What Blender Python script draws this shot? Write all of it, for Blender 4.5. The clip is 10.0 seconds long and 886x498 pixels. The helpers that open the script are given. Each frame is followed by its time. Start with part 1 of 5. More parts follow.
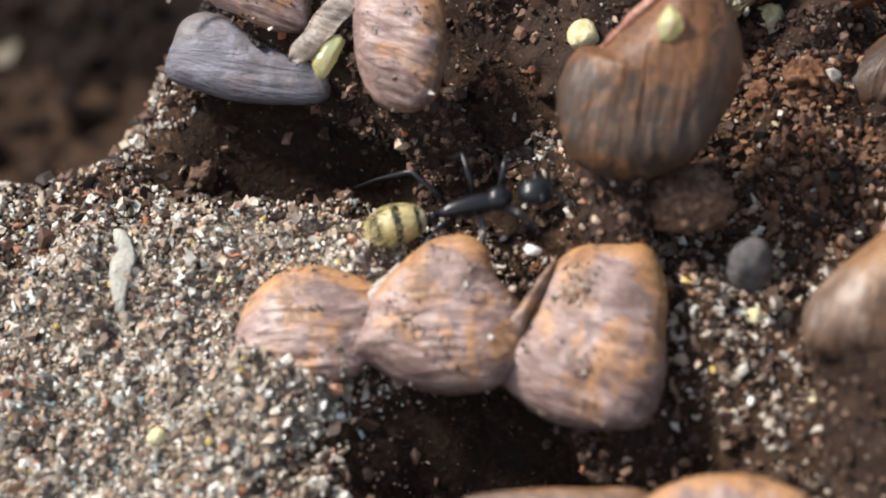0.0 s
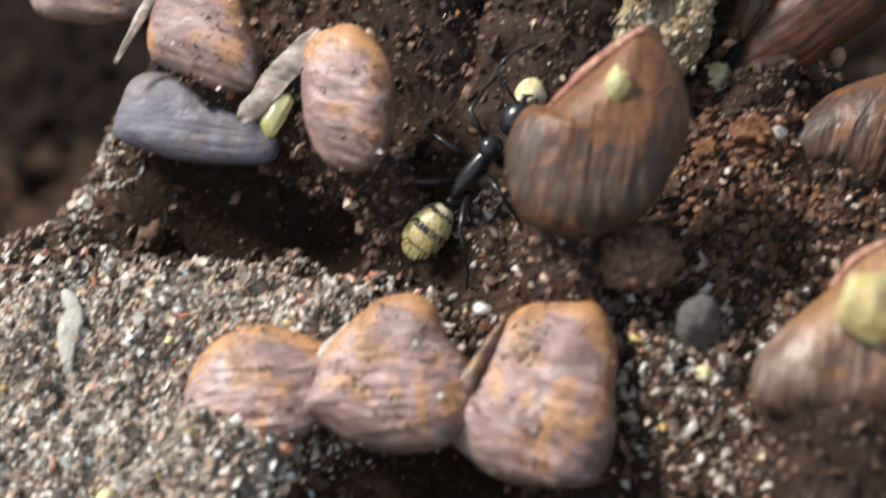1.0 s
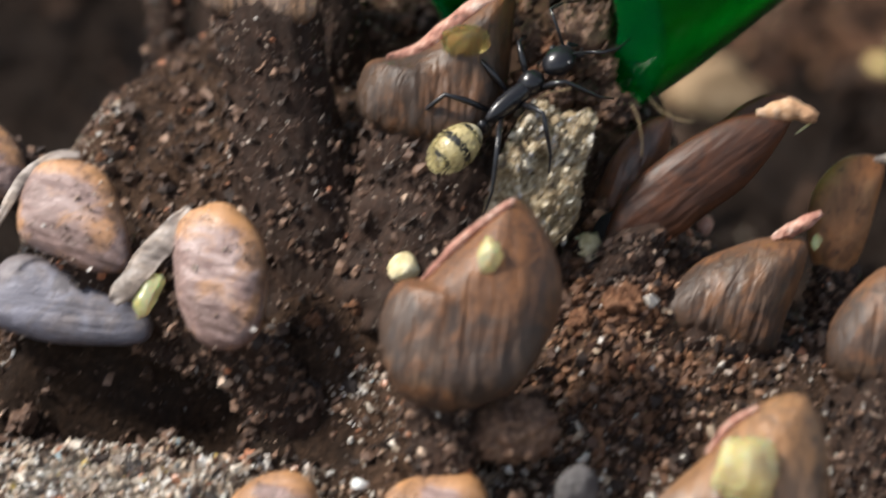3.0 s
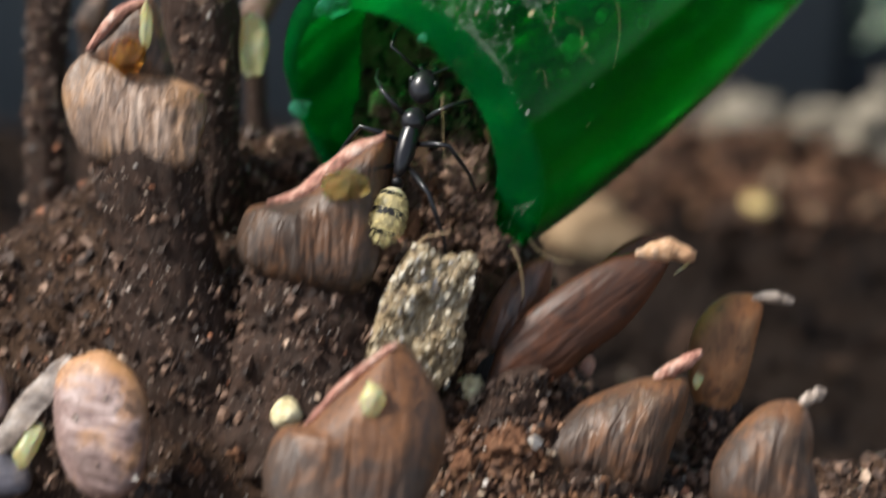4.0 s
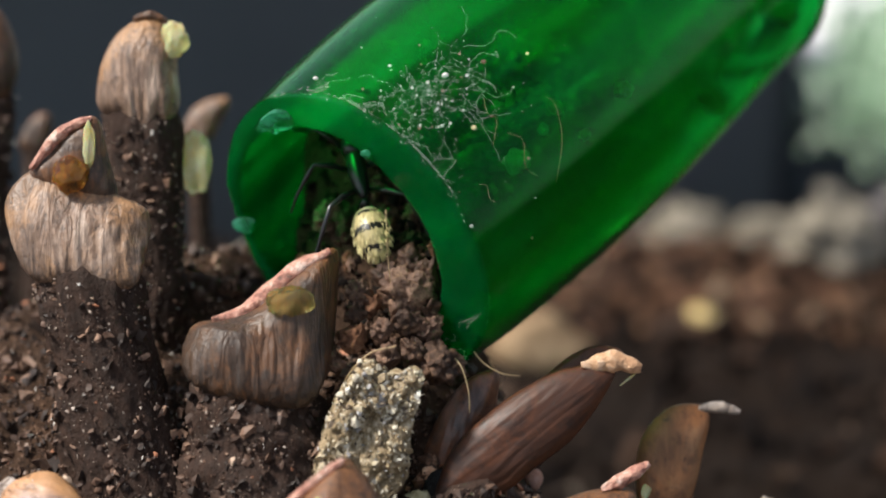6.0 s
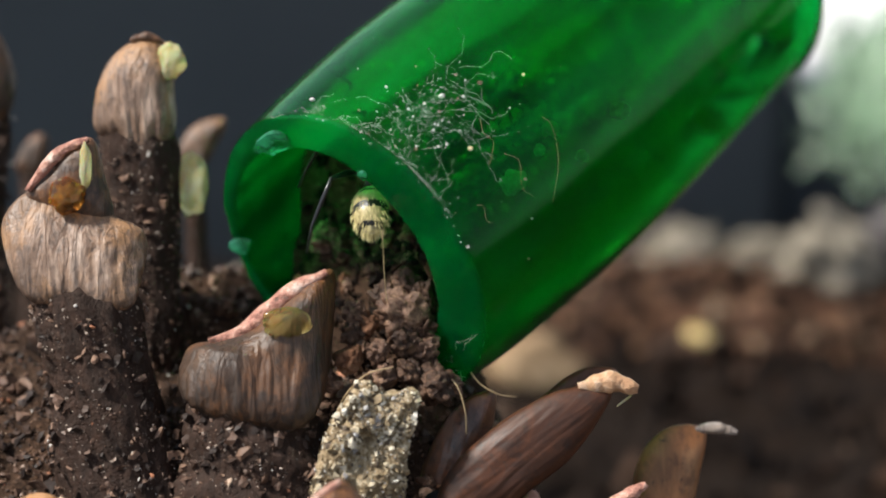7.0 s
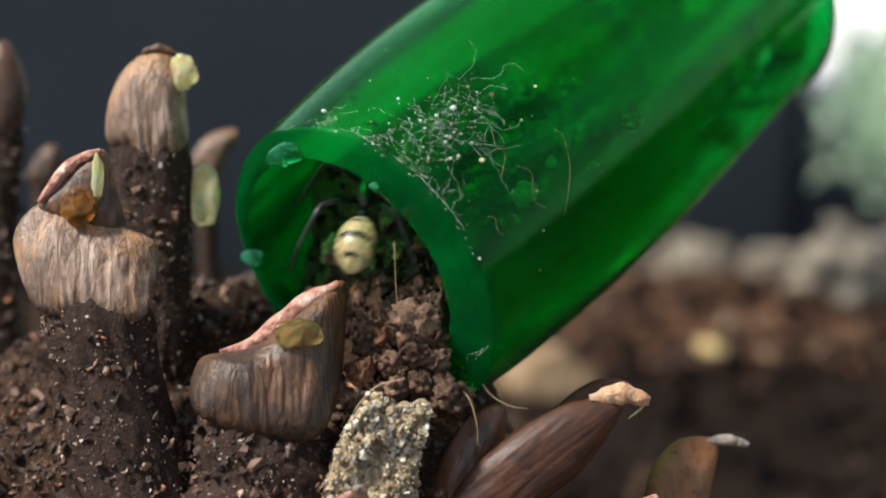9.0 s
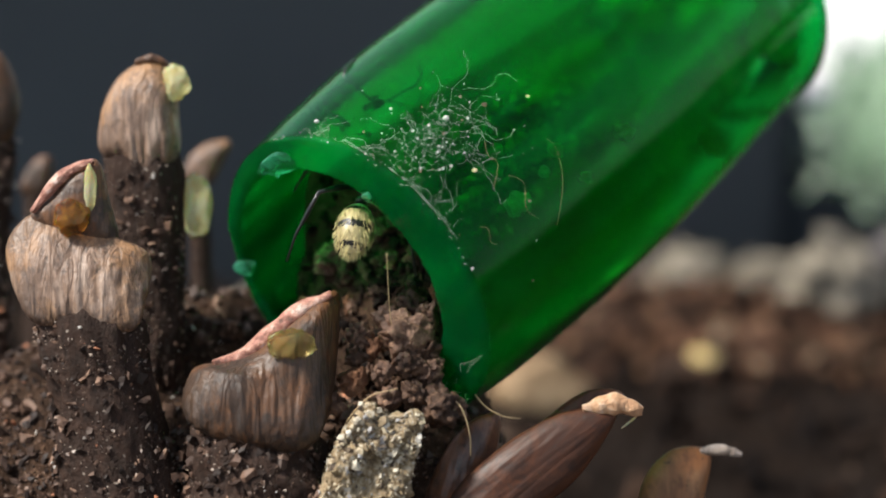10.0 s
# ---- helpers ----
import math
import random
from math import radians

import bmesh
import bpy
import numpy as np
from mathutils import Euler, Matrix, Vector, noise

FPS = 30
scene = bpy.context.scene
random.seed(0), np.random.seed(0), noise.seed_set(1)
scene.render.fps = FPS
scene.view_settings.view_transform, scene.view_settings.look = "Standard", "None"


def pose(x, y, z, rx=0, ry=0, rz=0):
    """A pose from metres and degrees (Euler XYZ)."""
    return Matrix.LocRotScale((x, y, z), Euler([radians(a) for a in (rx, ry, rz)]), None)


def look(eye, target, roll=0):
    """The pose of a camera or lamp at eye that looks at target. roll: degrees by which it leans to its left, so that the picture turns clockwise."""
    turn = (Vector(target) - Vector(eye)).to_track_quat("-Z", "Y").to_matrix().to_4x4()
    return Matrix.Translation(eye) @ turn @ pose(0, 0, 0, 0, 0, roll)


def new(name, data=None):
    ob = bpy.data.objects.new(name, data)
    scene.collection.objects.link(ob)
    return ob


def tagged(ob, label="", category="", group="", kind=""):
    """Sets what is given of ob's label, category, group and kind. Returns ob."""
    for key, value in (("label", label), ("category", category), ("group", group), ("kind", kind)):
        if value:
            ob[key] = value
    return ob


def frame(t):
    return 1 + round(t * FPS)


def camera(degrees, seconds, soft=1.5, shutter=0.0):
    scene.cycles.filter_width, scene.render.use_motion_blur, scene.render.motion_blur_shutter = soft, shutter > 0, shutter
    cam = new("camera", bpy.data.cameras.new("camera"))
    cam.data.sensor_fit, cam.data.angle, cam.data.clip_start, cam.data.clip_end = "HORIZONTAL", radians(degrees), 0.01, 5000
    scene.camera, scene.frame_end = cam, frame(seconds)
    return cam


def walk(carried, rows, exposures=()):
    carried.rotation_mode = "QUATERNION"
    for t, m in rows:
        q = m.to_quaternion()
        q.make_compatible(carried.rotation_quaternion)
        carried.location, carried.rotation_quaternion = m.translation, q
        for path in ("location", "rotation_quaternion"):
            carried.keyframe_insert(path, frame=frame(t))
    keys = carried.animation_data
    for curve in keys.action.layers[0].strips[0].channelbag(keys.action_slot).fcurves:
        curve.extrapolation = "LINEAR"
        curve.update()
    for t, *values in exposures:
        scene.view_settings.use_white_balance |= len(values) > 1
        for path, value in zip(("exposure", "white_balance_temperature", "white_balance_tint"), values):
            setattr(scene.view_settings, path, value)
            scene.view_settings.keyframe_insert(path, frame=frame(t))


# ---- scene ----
cam = camera(22.0, 10.0, soft=2.0, shutter=0.9)
EYE = (0.0, 0.0, 0.0914)
TURNS = [
    (0.0, 55.201, 1.316, 9.149),
    (0.5, 55.362, 1.214, 8.924),
    (0.6, 55.685, 1.115, 8.678),
    (0.9, 56.332, 0.920, 8.184),
    (1.0, 56.656, 0.825, 7.936),
    (1.2, 56.925, 0.805, 7.758),
    (1.5, 57.254, 0.781, 7.541),
    (1.8, 58.376, 0.597, 6.693),
    (2.0, 58.905, 0.517, 6.292),
    (2.2, 59.254, 0.385, 6.033),
    (3.3, 62.135, -0.088, 3.615),
    (3.5, 63.009, -0.475, 2.837),
    (3.8, 63.827, -0.234, 1.854),
    (3.9, 64.134, -0.295, 1.764),
    (4.0, 64.621, -0.242, 1.506),
    (4.5, 66.301, -0.242, 0.809),
    (5.0, 67.146, -0.183, 0.046),
    (5.5, 67.254, -0.120, -0.019),
    (7.0, 68.021, -0.076, -0.170),
    (7.5, 68.000, 0.000, 0.000),
    (8.0, 68.088, -0.001, 0.292),
    (8.5, 68.297, 0.001, 0.278),
    (9.0, 68.313, -0.025, 0.125),
    (9.5, 68.347, -0.021, 0.037),
    (10.0, 68.568, -0.058, -0.058),
]
walk(cam, [(t, pose(*EYE, rx, ry, rz)) for t, rx, ry, rz in TURNS])
cam.data.dof.use_dof = True
cam.data.dof.focus_distance = 0.1990
cam.data.dof.aperture_fstop = 16.5

# ---- light ----
SUN = Vector((-0.62, -0.06, 0.785)).normalized()
world = bpy.data.worlds.new("world")
scene.world = world
world.use_nodes = True
wn = world.node_tree.nodes
sky = wn.new("ShaderNodeTexSky")
sky.sky_type, sky.sun_disc = "NISHITA", False
sky.sun_elevation = math.asin(SUN.z)
sky.sun_rotation = math.atan2(SUN.x, SUN.y)
hazy = wn.new("ShaderNodeHueSaturation")
hazy.inputs["Saturation"].default_value = 0.55
world.node_tree.links.new(sky.outputs[0], hazy.inputs["Color"])
world.node_tree.links.new(hazy.outputs[0], wn["Background"].inputs[0])
wn["Background"].inputs[1].default_value = 0.13
sun = new("sun", bpy.data.lights.new("sun", "SUN"))
sun.data.energy, sun.data.angle, sun.data.color = 4.8, radians(8), (1.0, 0.95, 0.88)
sun.matrix_world = look(SUN * 3, (0, 0, 0))
scene.view_settings.exposure = 0.36

MM = 0.001


# ---- materials ----
class Nodes:
    """A small builder for one node material."""

    def __init__(self, name):
        self.mat = bpy.data.materials.new(name)
        self.mat.use_nodes = True
        self.tree = self.mat.node_tree
        self.bsdf = self.tree.nodes["Principled BSDF"]
        self.out = self.tree.nodes["Material Output"]

    def add(self, kind, inputs=(), operation="", blend_type=""):
        n = self.tree.nodes.new(kind)
        if operation:
            n.operation = operation
        if blend_type:
            n.data_type, n.blend_type = "RGBA", blend_type
        for k, v in dict(inputs).items():
            self.put(n.inputs[k], v)
        return n

    def put(self, socket, v):
        if isinstance(v, bpy.types.NodeSocket):
            self.tree.links.new(v, socket)
        else:
            socket.default_value = v

    def coords(self, scale=(1, 1, 1), which="Object"):
        tc = self.add("ShaderNodeTexCoord")
        return self.add("ShaderNodeMapping", {"Vector": tc.outputs[which], "Scale": scale}).outputs[0]

    def noise(self, vec, scale, detail=4.0, rough=0.6, distort=0.0):
        return self.add("ShaderNodeTexNoise", {"Vector": vec, "Scale": scale, "Detail": detail, "Roughness": rough, "Distortion": distort}).outputs[0]

    def ramp(self, fac, stops):
        n = self.add("ShaderNodeValToRGB", {"Fac": fac})
        e = n.color_ramp.elements
        while len(e) < len(stops):
            e.new(0.5)
        for el, (p, c) in zip(e, stops):
            el.position, el.color = p, (*c, 1) if len(c) == 3 else c
        return n.outputs[0]

    def mix(self, fac, a, b, how="MIX"):
        n = self.add("ShaderNodeMix", blend_type=how)
        self.put(n.inputs[0], fac)
        for s, v in ((n.inputs[6], a), (n.inputs[7], b)):
            self.put(s, (*v, 1) if isinstance(v, tuple) and len(v) == 3 else v)
        return n.outputs[2]

    def bump(self, height, strength, dist):
        return self.add("ShaderNodeBump", {"Height": height, "Strength": strength, "Distance": dist}).outputs[0]

    def set(self, **vals):
        for k, v in vals.items():
            self.put(self.bsdf.inputs[k.replace("_", " ")], (*v, 1) if isinstance(v, tuple) and len(v) == 3 else v)
        return self.mat


def grey(v):
    return (v, v, v)


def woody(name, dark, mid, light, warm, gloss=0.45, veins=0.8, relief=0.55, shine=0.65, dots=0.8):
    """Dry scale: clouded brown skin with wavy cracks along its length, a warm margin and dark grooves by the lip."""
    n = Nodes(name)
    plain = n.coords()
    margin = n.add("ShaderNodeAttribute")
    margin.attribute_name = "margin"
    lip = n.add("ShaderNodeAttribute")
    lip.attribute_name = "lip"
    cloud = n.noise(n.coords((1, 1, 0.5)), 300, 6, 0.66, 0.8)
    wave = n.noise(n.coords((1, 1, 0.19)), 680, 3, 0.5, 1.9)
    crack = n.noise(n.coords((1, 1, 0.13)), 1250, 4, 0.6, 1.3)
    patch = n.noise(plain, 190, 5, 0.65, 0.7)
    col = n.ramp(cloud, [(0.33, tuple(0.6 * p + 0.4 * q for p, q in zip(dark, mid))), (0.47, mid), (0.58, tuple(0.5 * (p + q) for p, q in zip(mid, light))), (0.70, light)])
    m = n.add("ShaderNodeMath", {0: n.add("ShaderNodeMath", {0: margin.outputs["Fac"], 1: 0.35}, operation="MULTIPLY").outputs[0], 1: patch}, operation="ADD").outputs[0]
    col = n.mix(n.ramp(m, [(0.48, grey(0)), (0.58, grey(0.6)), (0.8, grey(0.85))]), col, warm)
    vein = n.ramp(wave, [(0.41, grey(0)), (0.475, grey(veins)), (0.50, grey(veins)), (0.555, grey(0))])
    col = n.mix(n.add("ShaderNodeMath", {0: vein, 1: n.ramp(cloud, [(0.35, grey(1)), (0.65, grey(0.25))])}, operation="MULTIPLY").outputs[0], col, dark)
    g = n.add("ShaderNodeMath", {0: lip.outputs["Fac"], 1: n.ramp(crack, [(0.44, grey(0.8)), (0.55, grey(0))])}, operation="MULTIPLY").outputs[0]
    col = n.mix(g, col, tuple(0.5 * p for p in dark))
    specks = n.noise(plain, 1500, 3, 0.6)
    col = n.mix(n.ramp(specks, [(0.64, grey(0)), (0.70, grey(dots))]), col, (0.045, 0.03, 0.022))
    mud = n.add("ShaderNodeMath", {0: n.noise(plain, 150, 6, 0.7, 0.5), 1: n.add("ShaderNodeMath", {0: n.noise(plain, 1100, 4, 0.7), 1: 0.35}, operation="MULTIPLY").outputs[0]}, operation="ADD").outputs[0]
    col = n.mix(n.ramp(mud, [(0.68, grey(0)), (0.78, grey(0.6))]), col, tuple(0.7 * p for p in dark))
    h = n.mix(0.35, n.mix(0.25, wave, crack), n.noise(plain, 420, 5, 0.7))
    rough = n.ramp(cloud, [(0.3, grey(gloss + 0.22)), (0.7, grey(gloss - 0.04))])
    return n.set(Base_Color=col, Roughness=rough, Normal=n.bump(h, relief, 0.0009), Specular_IOR_Level=shine)


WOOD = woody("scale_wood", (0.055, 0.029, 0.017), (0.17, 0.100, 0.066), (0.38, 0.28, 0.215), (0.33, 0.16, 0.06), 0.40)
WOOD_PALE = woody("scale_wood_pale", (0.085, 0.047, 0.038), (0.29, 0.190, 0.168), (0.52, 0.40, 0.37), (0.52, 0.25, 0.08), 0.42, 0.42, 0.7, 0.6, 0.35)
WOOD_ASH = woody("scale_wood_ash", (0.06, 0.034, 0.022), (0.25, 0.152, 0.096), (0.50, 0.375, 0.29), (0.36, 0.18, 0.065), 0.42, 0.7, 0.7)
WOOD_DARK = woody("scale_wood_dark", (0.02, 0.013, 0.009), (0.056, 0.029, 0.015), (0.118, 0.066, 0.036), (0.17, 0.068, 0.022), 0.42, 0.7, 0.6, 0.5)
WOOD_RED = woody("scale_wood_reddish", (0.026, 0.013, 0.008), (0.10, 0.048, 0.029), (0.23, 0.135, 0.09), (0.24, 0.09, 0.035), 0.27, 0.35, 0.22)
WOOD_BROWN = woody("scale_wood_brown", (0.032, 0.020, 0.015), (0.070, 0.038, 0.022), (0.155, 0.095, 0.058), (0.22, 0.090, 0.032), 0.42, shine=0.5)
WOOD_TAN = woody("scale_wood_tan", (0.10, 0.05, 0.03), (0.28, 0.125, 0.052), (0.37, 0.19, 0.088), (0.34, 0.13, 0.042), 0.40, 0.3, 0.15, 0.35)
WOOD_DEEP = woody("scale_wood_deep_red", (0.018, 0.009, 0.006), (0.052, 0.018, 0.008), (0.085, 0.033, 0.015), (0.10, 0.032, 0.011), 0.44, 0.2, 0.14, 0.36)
# Blue-grey of skylit shade, painted into the wood colour.
WOOD_SHADED = woody("scale_wood_shaded", (0.09, 0.086, 0.108), (0.125, 0.12, 0.15), (0.26, 0.255, 0.31), (0.15, 0.115, 0.10), 0.55, 0.45, 0.7)


def stalk_material():
    n = Nodes("scale_stalk_dirty")
    plain = n.coords()
    fib = n.noise(n.coords((1, 1, 0.55)), 1300, 5, 0.65)
    dirt = n.noise(plain, 480, 6, 0.75)
    col = n.ramp(fib, [(0.3, (0.016, 0.009, 0.006)), (0.7, (0.058, 0.030, 0.019))])
    col = n.mix(n.ramp(dirt, [(0.5, grey(0)), (0.62, grey(0.85))]), col, (0.036, 0.021, 0.014))
    grit = n.noise(plain, 2600, 2, 0.5)
    col = n.mix(n.ramp(grit, [(0.68, grey(0)), (0.72, grey(0.9))]), col, (0.4, 0.33, 0.27))
    return n.set(Base_Color=col, Roughness=0.7, Specular_IOR_Level=0.25, Normal=n.bump(n.mix(0.6, fib, dirt), 0.9, 0.0010))


STALK = stalk_material()


def stone_material(name, dark, mid, light, scale=900.0, rough=0.85, shine=0.3):
    n = Nodes(name)
    a = n.noise(n.coords(), scale * 0.3, 5, 0.65)
    b = n.noise(n.coords(), scale * 2.2, 4, 0.7)
    col = n.ramp(n.mix(0.55, a, b), [(0.34, dark), (0.5, mid), (0.64, light)])
    return n.set(Base_Color=col, Roughness=rough, Specular_IOR_Level=shine, Normal=n.bump(n.mix(0.5, a, b), 1.0, 0.0009))


def tip_material():
    n = Nodes("scale_tip_pink")
    a = n.noise(n.coords(), 700, 4, 0.65)
    b = n.noise(n.coords(), 2500, 3)
    col = n.ramp(a, [(0.34, (0.13, 0.06, 0.04)), (0.46, (0.40, 0.17, 0.12)), (0.56, (0.55, 0.30, 0.22)), (0.68, (0.72, 0.55, 0.46))])
    col = n.mix(n.ramp(b, [(0.55, grey(0)), (0.7, grey(0.6))]), col, (0.12, 0.06, 0.04))
    return n.set(Base_Color=col, Roughness=0.6, Normal=n.bump(n.mix(0.5, a, b), 0.9, 0.0006))


TIP = tip_material()
TIP_CREAM = stone_material("scale_tip_cream", (0.36, 0.17, 0.08), (0.58, 0.34, 0.19), (0.74, 0.56, 0.42), 380, 0.5)
TIP_GREY = woody("scale_tip_grey", (0.09, 0.068, 0.055), (0.34, 0.28, 0.24), (0.55, 0.48, 0.43), (0.36, 0.26, 0.18))


def resin_material(name, col, depth, clear=0.62):
    n = Nodes(name)
    a = n.noise(n.coords(), 600, 3)
    c = n.ramp(a, [(0.35, depth), (0.65, col)])
    return n.set(Base_Color=c, Roughness=0.08, Transmission_Weight=clear, IOR=1.4, Subsurface_Weight=0.25, Subsurface_Scale=0.002, Normal=n.bump(a, 0.3, 0.0004))


RESIN = resin_material("resin_yellow", (0.97, 0.93, 0.58), (0.92, 0.80, 0.34), 0.6)
RESIN_CLEAR = resin_material("resin_clear", (0.92, 0.80, 0.36), (0.78, 0.55, 0.16), 0.93)
RESIN_AMBER = resin_material("resin_amber", (0.62, 0.28, 0.035), (0.13, 0.04, 0.015))


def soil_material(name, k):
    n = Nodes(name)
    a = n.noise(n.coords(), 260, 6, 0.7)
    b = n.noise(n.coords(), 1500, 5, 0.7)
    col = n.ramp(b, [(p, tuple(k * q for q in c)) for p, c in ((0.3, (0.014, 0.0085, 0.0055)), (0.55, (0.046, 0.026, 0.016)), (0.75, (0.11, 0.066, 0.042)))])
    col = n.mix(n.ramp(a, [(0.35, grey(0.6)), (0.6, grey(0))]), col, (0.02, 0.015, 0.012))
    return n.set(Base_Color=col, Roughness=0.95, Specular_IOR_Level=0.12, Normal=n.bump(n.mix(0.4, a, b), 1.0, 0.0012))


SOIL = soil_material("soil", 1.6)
# Dim copy of the soil for the lower bed, its shade painted in.
BED_SHADE_SOIL = soil_material("bed_soil_shaded", 0.3)
# Darker copy for the hollows: the shade beneath the scales is painted in.
PIT_SHADE_SOIL = soil_material("hollow_soil_shaded", 0.75)


def grains_material(name, stops, rough=0.6, shine=0.5):
    n = Nodes(name)
    r = n.add("ShaderNodeNewGeometry").outputs["Random Per Island"]
    col = n.ramp(r, stops)
    for e in n.tree.nodes:
        if e.bl_idname == "ShaderNodeValToRGB":
            e.color_ramp.interpolation = "CONSTANT"
    b = n.noise(n.coords(), 3000, 3)
    col = n.mix(0.5, col, n.ramp(b, [(0.3, grey(0.35)), (0.7, grey(1.0))]), "MULTIPLY")
    return n.set(Base_Color=col, Roughness=rough, Specular_IOR_Level=shine, Normal=n.bump(b, 0.4, 0.0002))


SAND = grains_material("sand_grains", [(0.0, (0.17, 0.13, 0.10)), (0.14, (0.48, 0.38, 0.28)), (0.30, (0.62, 0.54, 0.44)), (0.44, (0.27, 0.20, 0.15)),
                                       (0.55, (0.78, 0.73, 0.65)), (0.68, (0.56, 0.38, 0.26)), (0.77, (0.12, 0.095, 0.08)), (0.85, (0.46, 0.46, 0.42)), (0.91, (0.46, 0.22, 0.13)),
                                       (0.93, (0.66, 0.48, 0.15)), (0.945, (0.64, 0.50, 0.38)), (0.955, (0.38, 0.52, 0.56)), (0.965, (0.90, 0.88, 0.84))], 0.35)
CRUMB = grains_material("soil_crumbs", [(0.0, (0.030, 0.018, 0.013)), (0.34, (0.070, 0.040, 0.027)), (0.60, (0.125, 0.072, 0.048)), (0.80, (0.20, 0.118, 0.078)),
                                        (0.90, (0.33, 0.205, 0.14)), (0.95, (0.56, 0.41, 0.30)), (0.968, (0.46, 0.19, 0.10)), (0.985, (0.70, 0.65, 0.58))], 0.6, 0.35)


DUST = grains_material("brown_sand_dust", [(0.0, (0.06, 0.038, 0.027)), (0.2, (0.17, 0.11, 0.08)), (0.5, (0.28, 0.19, 0.14)), (0.78, (0.45, 0.36, 0.29)), (0.93, (0.65, 0.60, 0.54))], 0.5)
# Soil grains darkened for the bed's shade; the tube's litter uses them too.
DIMMED_CRUMB = grains_material("dimmed_soil_crumbs", [(0.0, (0.008, 0.005, 0.004)), (0.4, (0.016, 0.010, 0.007)), (0.7, (0.032, 0.019, 0.013)), (0.88, (0.055, 0.031, 0.020)), (0.965, (0.10, 0.065, 0.046)), (0.99, (0.20, 0.17, 0.13))], 0.8, 0.12)


PALE_ROCK = stone_material("pale_gritty_rock", (0.06, 0.042, 0.026), (0.33, 0.245, 0.14), (0.68, 0.58, 0.41), 700)
CLOD = stone_material("brown_clod", (0.04, 0.020, 0.013), (0.14, 0.076, 0.048), (0.36, 0.22, 0.14), 800, 0.5, 0.4)
DARK_CLOD = stone_material("dark_clod", (0.020, 0.012, 0.009), (0.064, 0.034, 0.021), (0.20, 0.112, 0.066), 700, 0.55, 0.3)
RUST = stone_material("rusty_crumb", (0.06, 0.026, 0.014), (0.17, 0.078, 0.040), (0.30, 0.16, 0.09), 700)
GREY_STONE = stone_material("grey_stone", (0.055, 0.05, 0.05), (0.11, 0.10, 0.098), (0.20, 0.185, 0.18), 500)
KERB_STONE = stone_material("pale_kerb", (0.10, 0.085, 0.06), (0.24, 0.21, 0.16), (0.36, 0.33, 0.27), 260)
TAN_STONE = stone_material("tan_stone", (0.13, 0.08, 0.04), (0.27, 0.18, 0.10), (0.42, 0.31, 0.19), 200)
CREAM = stone_material("cream_pebble", (0.5, 0.4, 0.2), (0.72, 0.62, 0.36), (0.85, 0.78, 0.55), 500)
YELLOW = stone_material("yellow_pebble", (0.55, 0.39, 0.14), (0.76, 0.58, 0.25), (0.85, 0.70, 0.38), 300)
CHAR = stone_material("charcoal_black", (0.008, 0.008, 0.008), (0.02, 0.019, 0.019), (0.05, 0.048, 0.047), 700)
ROCK_GRIT = grains_material("rock_grit", [(0.0, (0.32, 0.235, 0.13)), (0.25, (0.54, 0.45, 0.30)), (0.5, (0.70, 0.62, 0.47)), (0.72, (0.13, 0.095, 0.065)), (0.88, (0.40, 0.38, 0.36)), (0.95, (0.74, 0.70, 0.60))], 0.6)
LEAF = stone_material("dry_grey_leaf", (0.30, 0.29, 0.25), (0.42, 0.41, 0.36), (0.52, 0.51, 0.46), 400)
PINK = stone_material("pink_pebble", (0.38, 0.18, 0.12), (0.55, 0.3, 0.22), (0.7, 0.45, 0.36), 500)


PALE_MOSS = stone_material("pale_moss", (0.34, 0.58, 0.34), (0.55, 0.76, 0.52), (0.80, 0.88, 0.77), 260)
# Bright yellow-green for crumbs that imitate light showing through the tube.
FLECK = stone_material("light_fleck", (0.20, 0.30, 0.05), (0.42, 0.55, 0.12), (0.62, 0.72, 0.25), 900)
RUST_GRIT = grains_material("rusty_grit", [(0.0, (0.07, 0.032, 0.018)), (0.25, (0.14, 0.066, 0.034)), (0.6, (0.23, 0.115, 0.06)), (0.85, (0.34, 0.19, 0.11)), (0.96, (0.55, 0.42, 0.30))], 0.6, 0.35)
FAR_CRUMB = grains_material("rusty_soil", [(0.0, (0.024, 0.014, 0.010)), (0.3, (0.075, 0.038, 0.023)), (0.6, (0.16, 0.082, 0.047)), (0.84, (0.27, 0.155, 0.092)), (0.95, (0.42, 0.32, 0.22))], 0.8, 0.15)


SAND_BED = stone_material("fine_sand_bed", (0.12, 0.10, 0.08), (0.30, 0.26, 0.21), (0.48, 0.43, 0.36), 2400, 0.7)


def wall_material():
    n = Nodes("slate_wall")
    a = n.noise(n.coords(), 9, 5, 0.6)
    col = n.ramp(a, [(0.3, (0.029, 0.039, 0.047)), (0.7, (0.044, 0.057, 0.067))])
    return n.set(Base_Color=col, Roughness=0.8, Normal=n.bump(n.noise(n.coords(), 300, 4), 0.3, 0.001))


WALL = wall_material()
WHITE_SLAB = stone_material("white_paving", (0.74, 0.74, 0.72), (0.82, 0.82, 0.80), (0.88, 0.88, 0.86), 60)


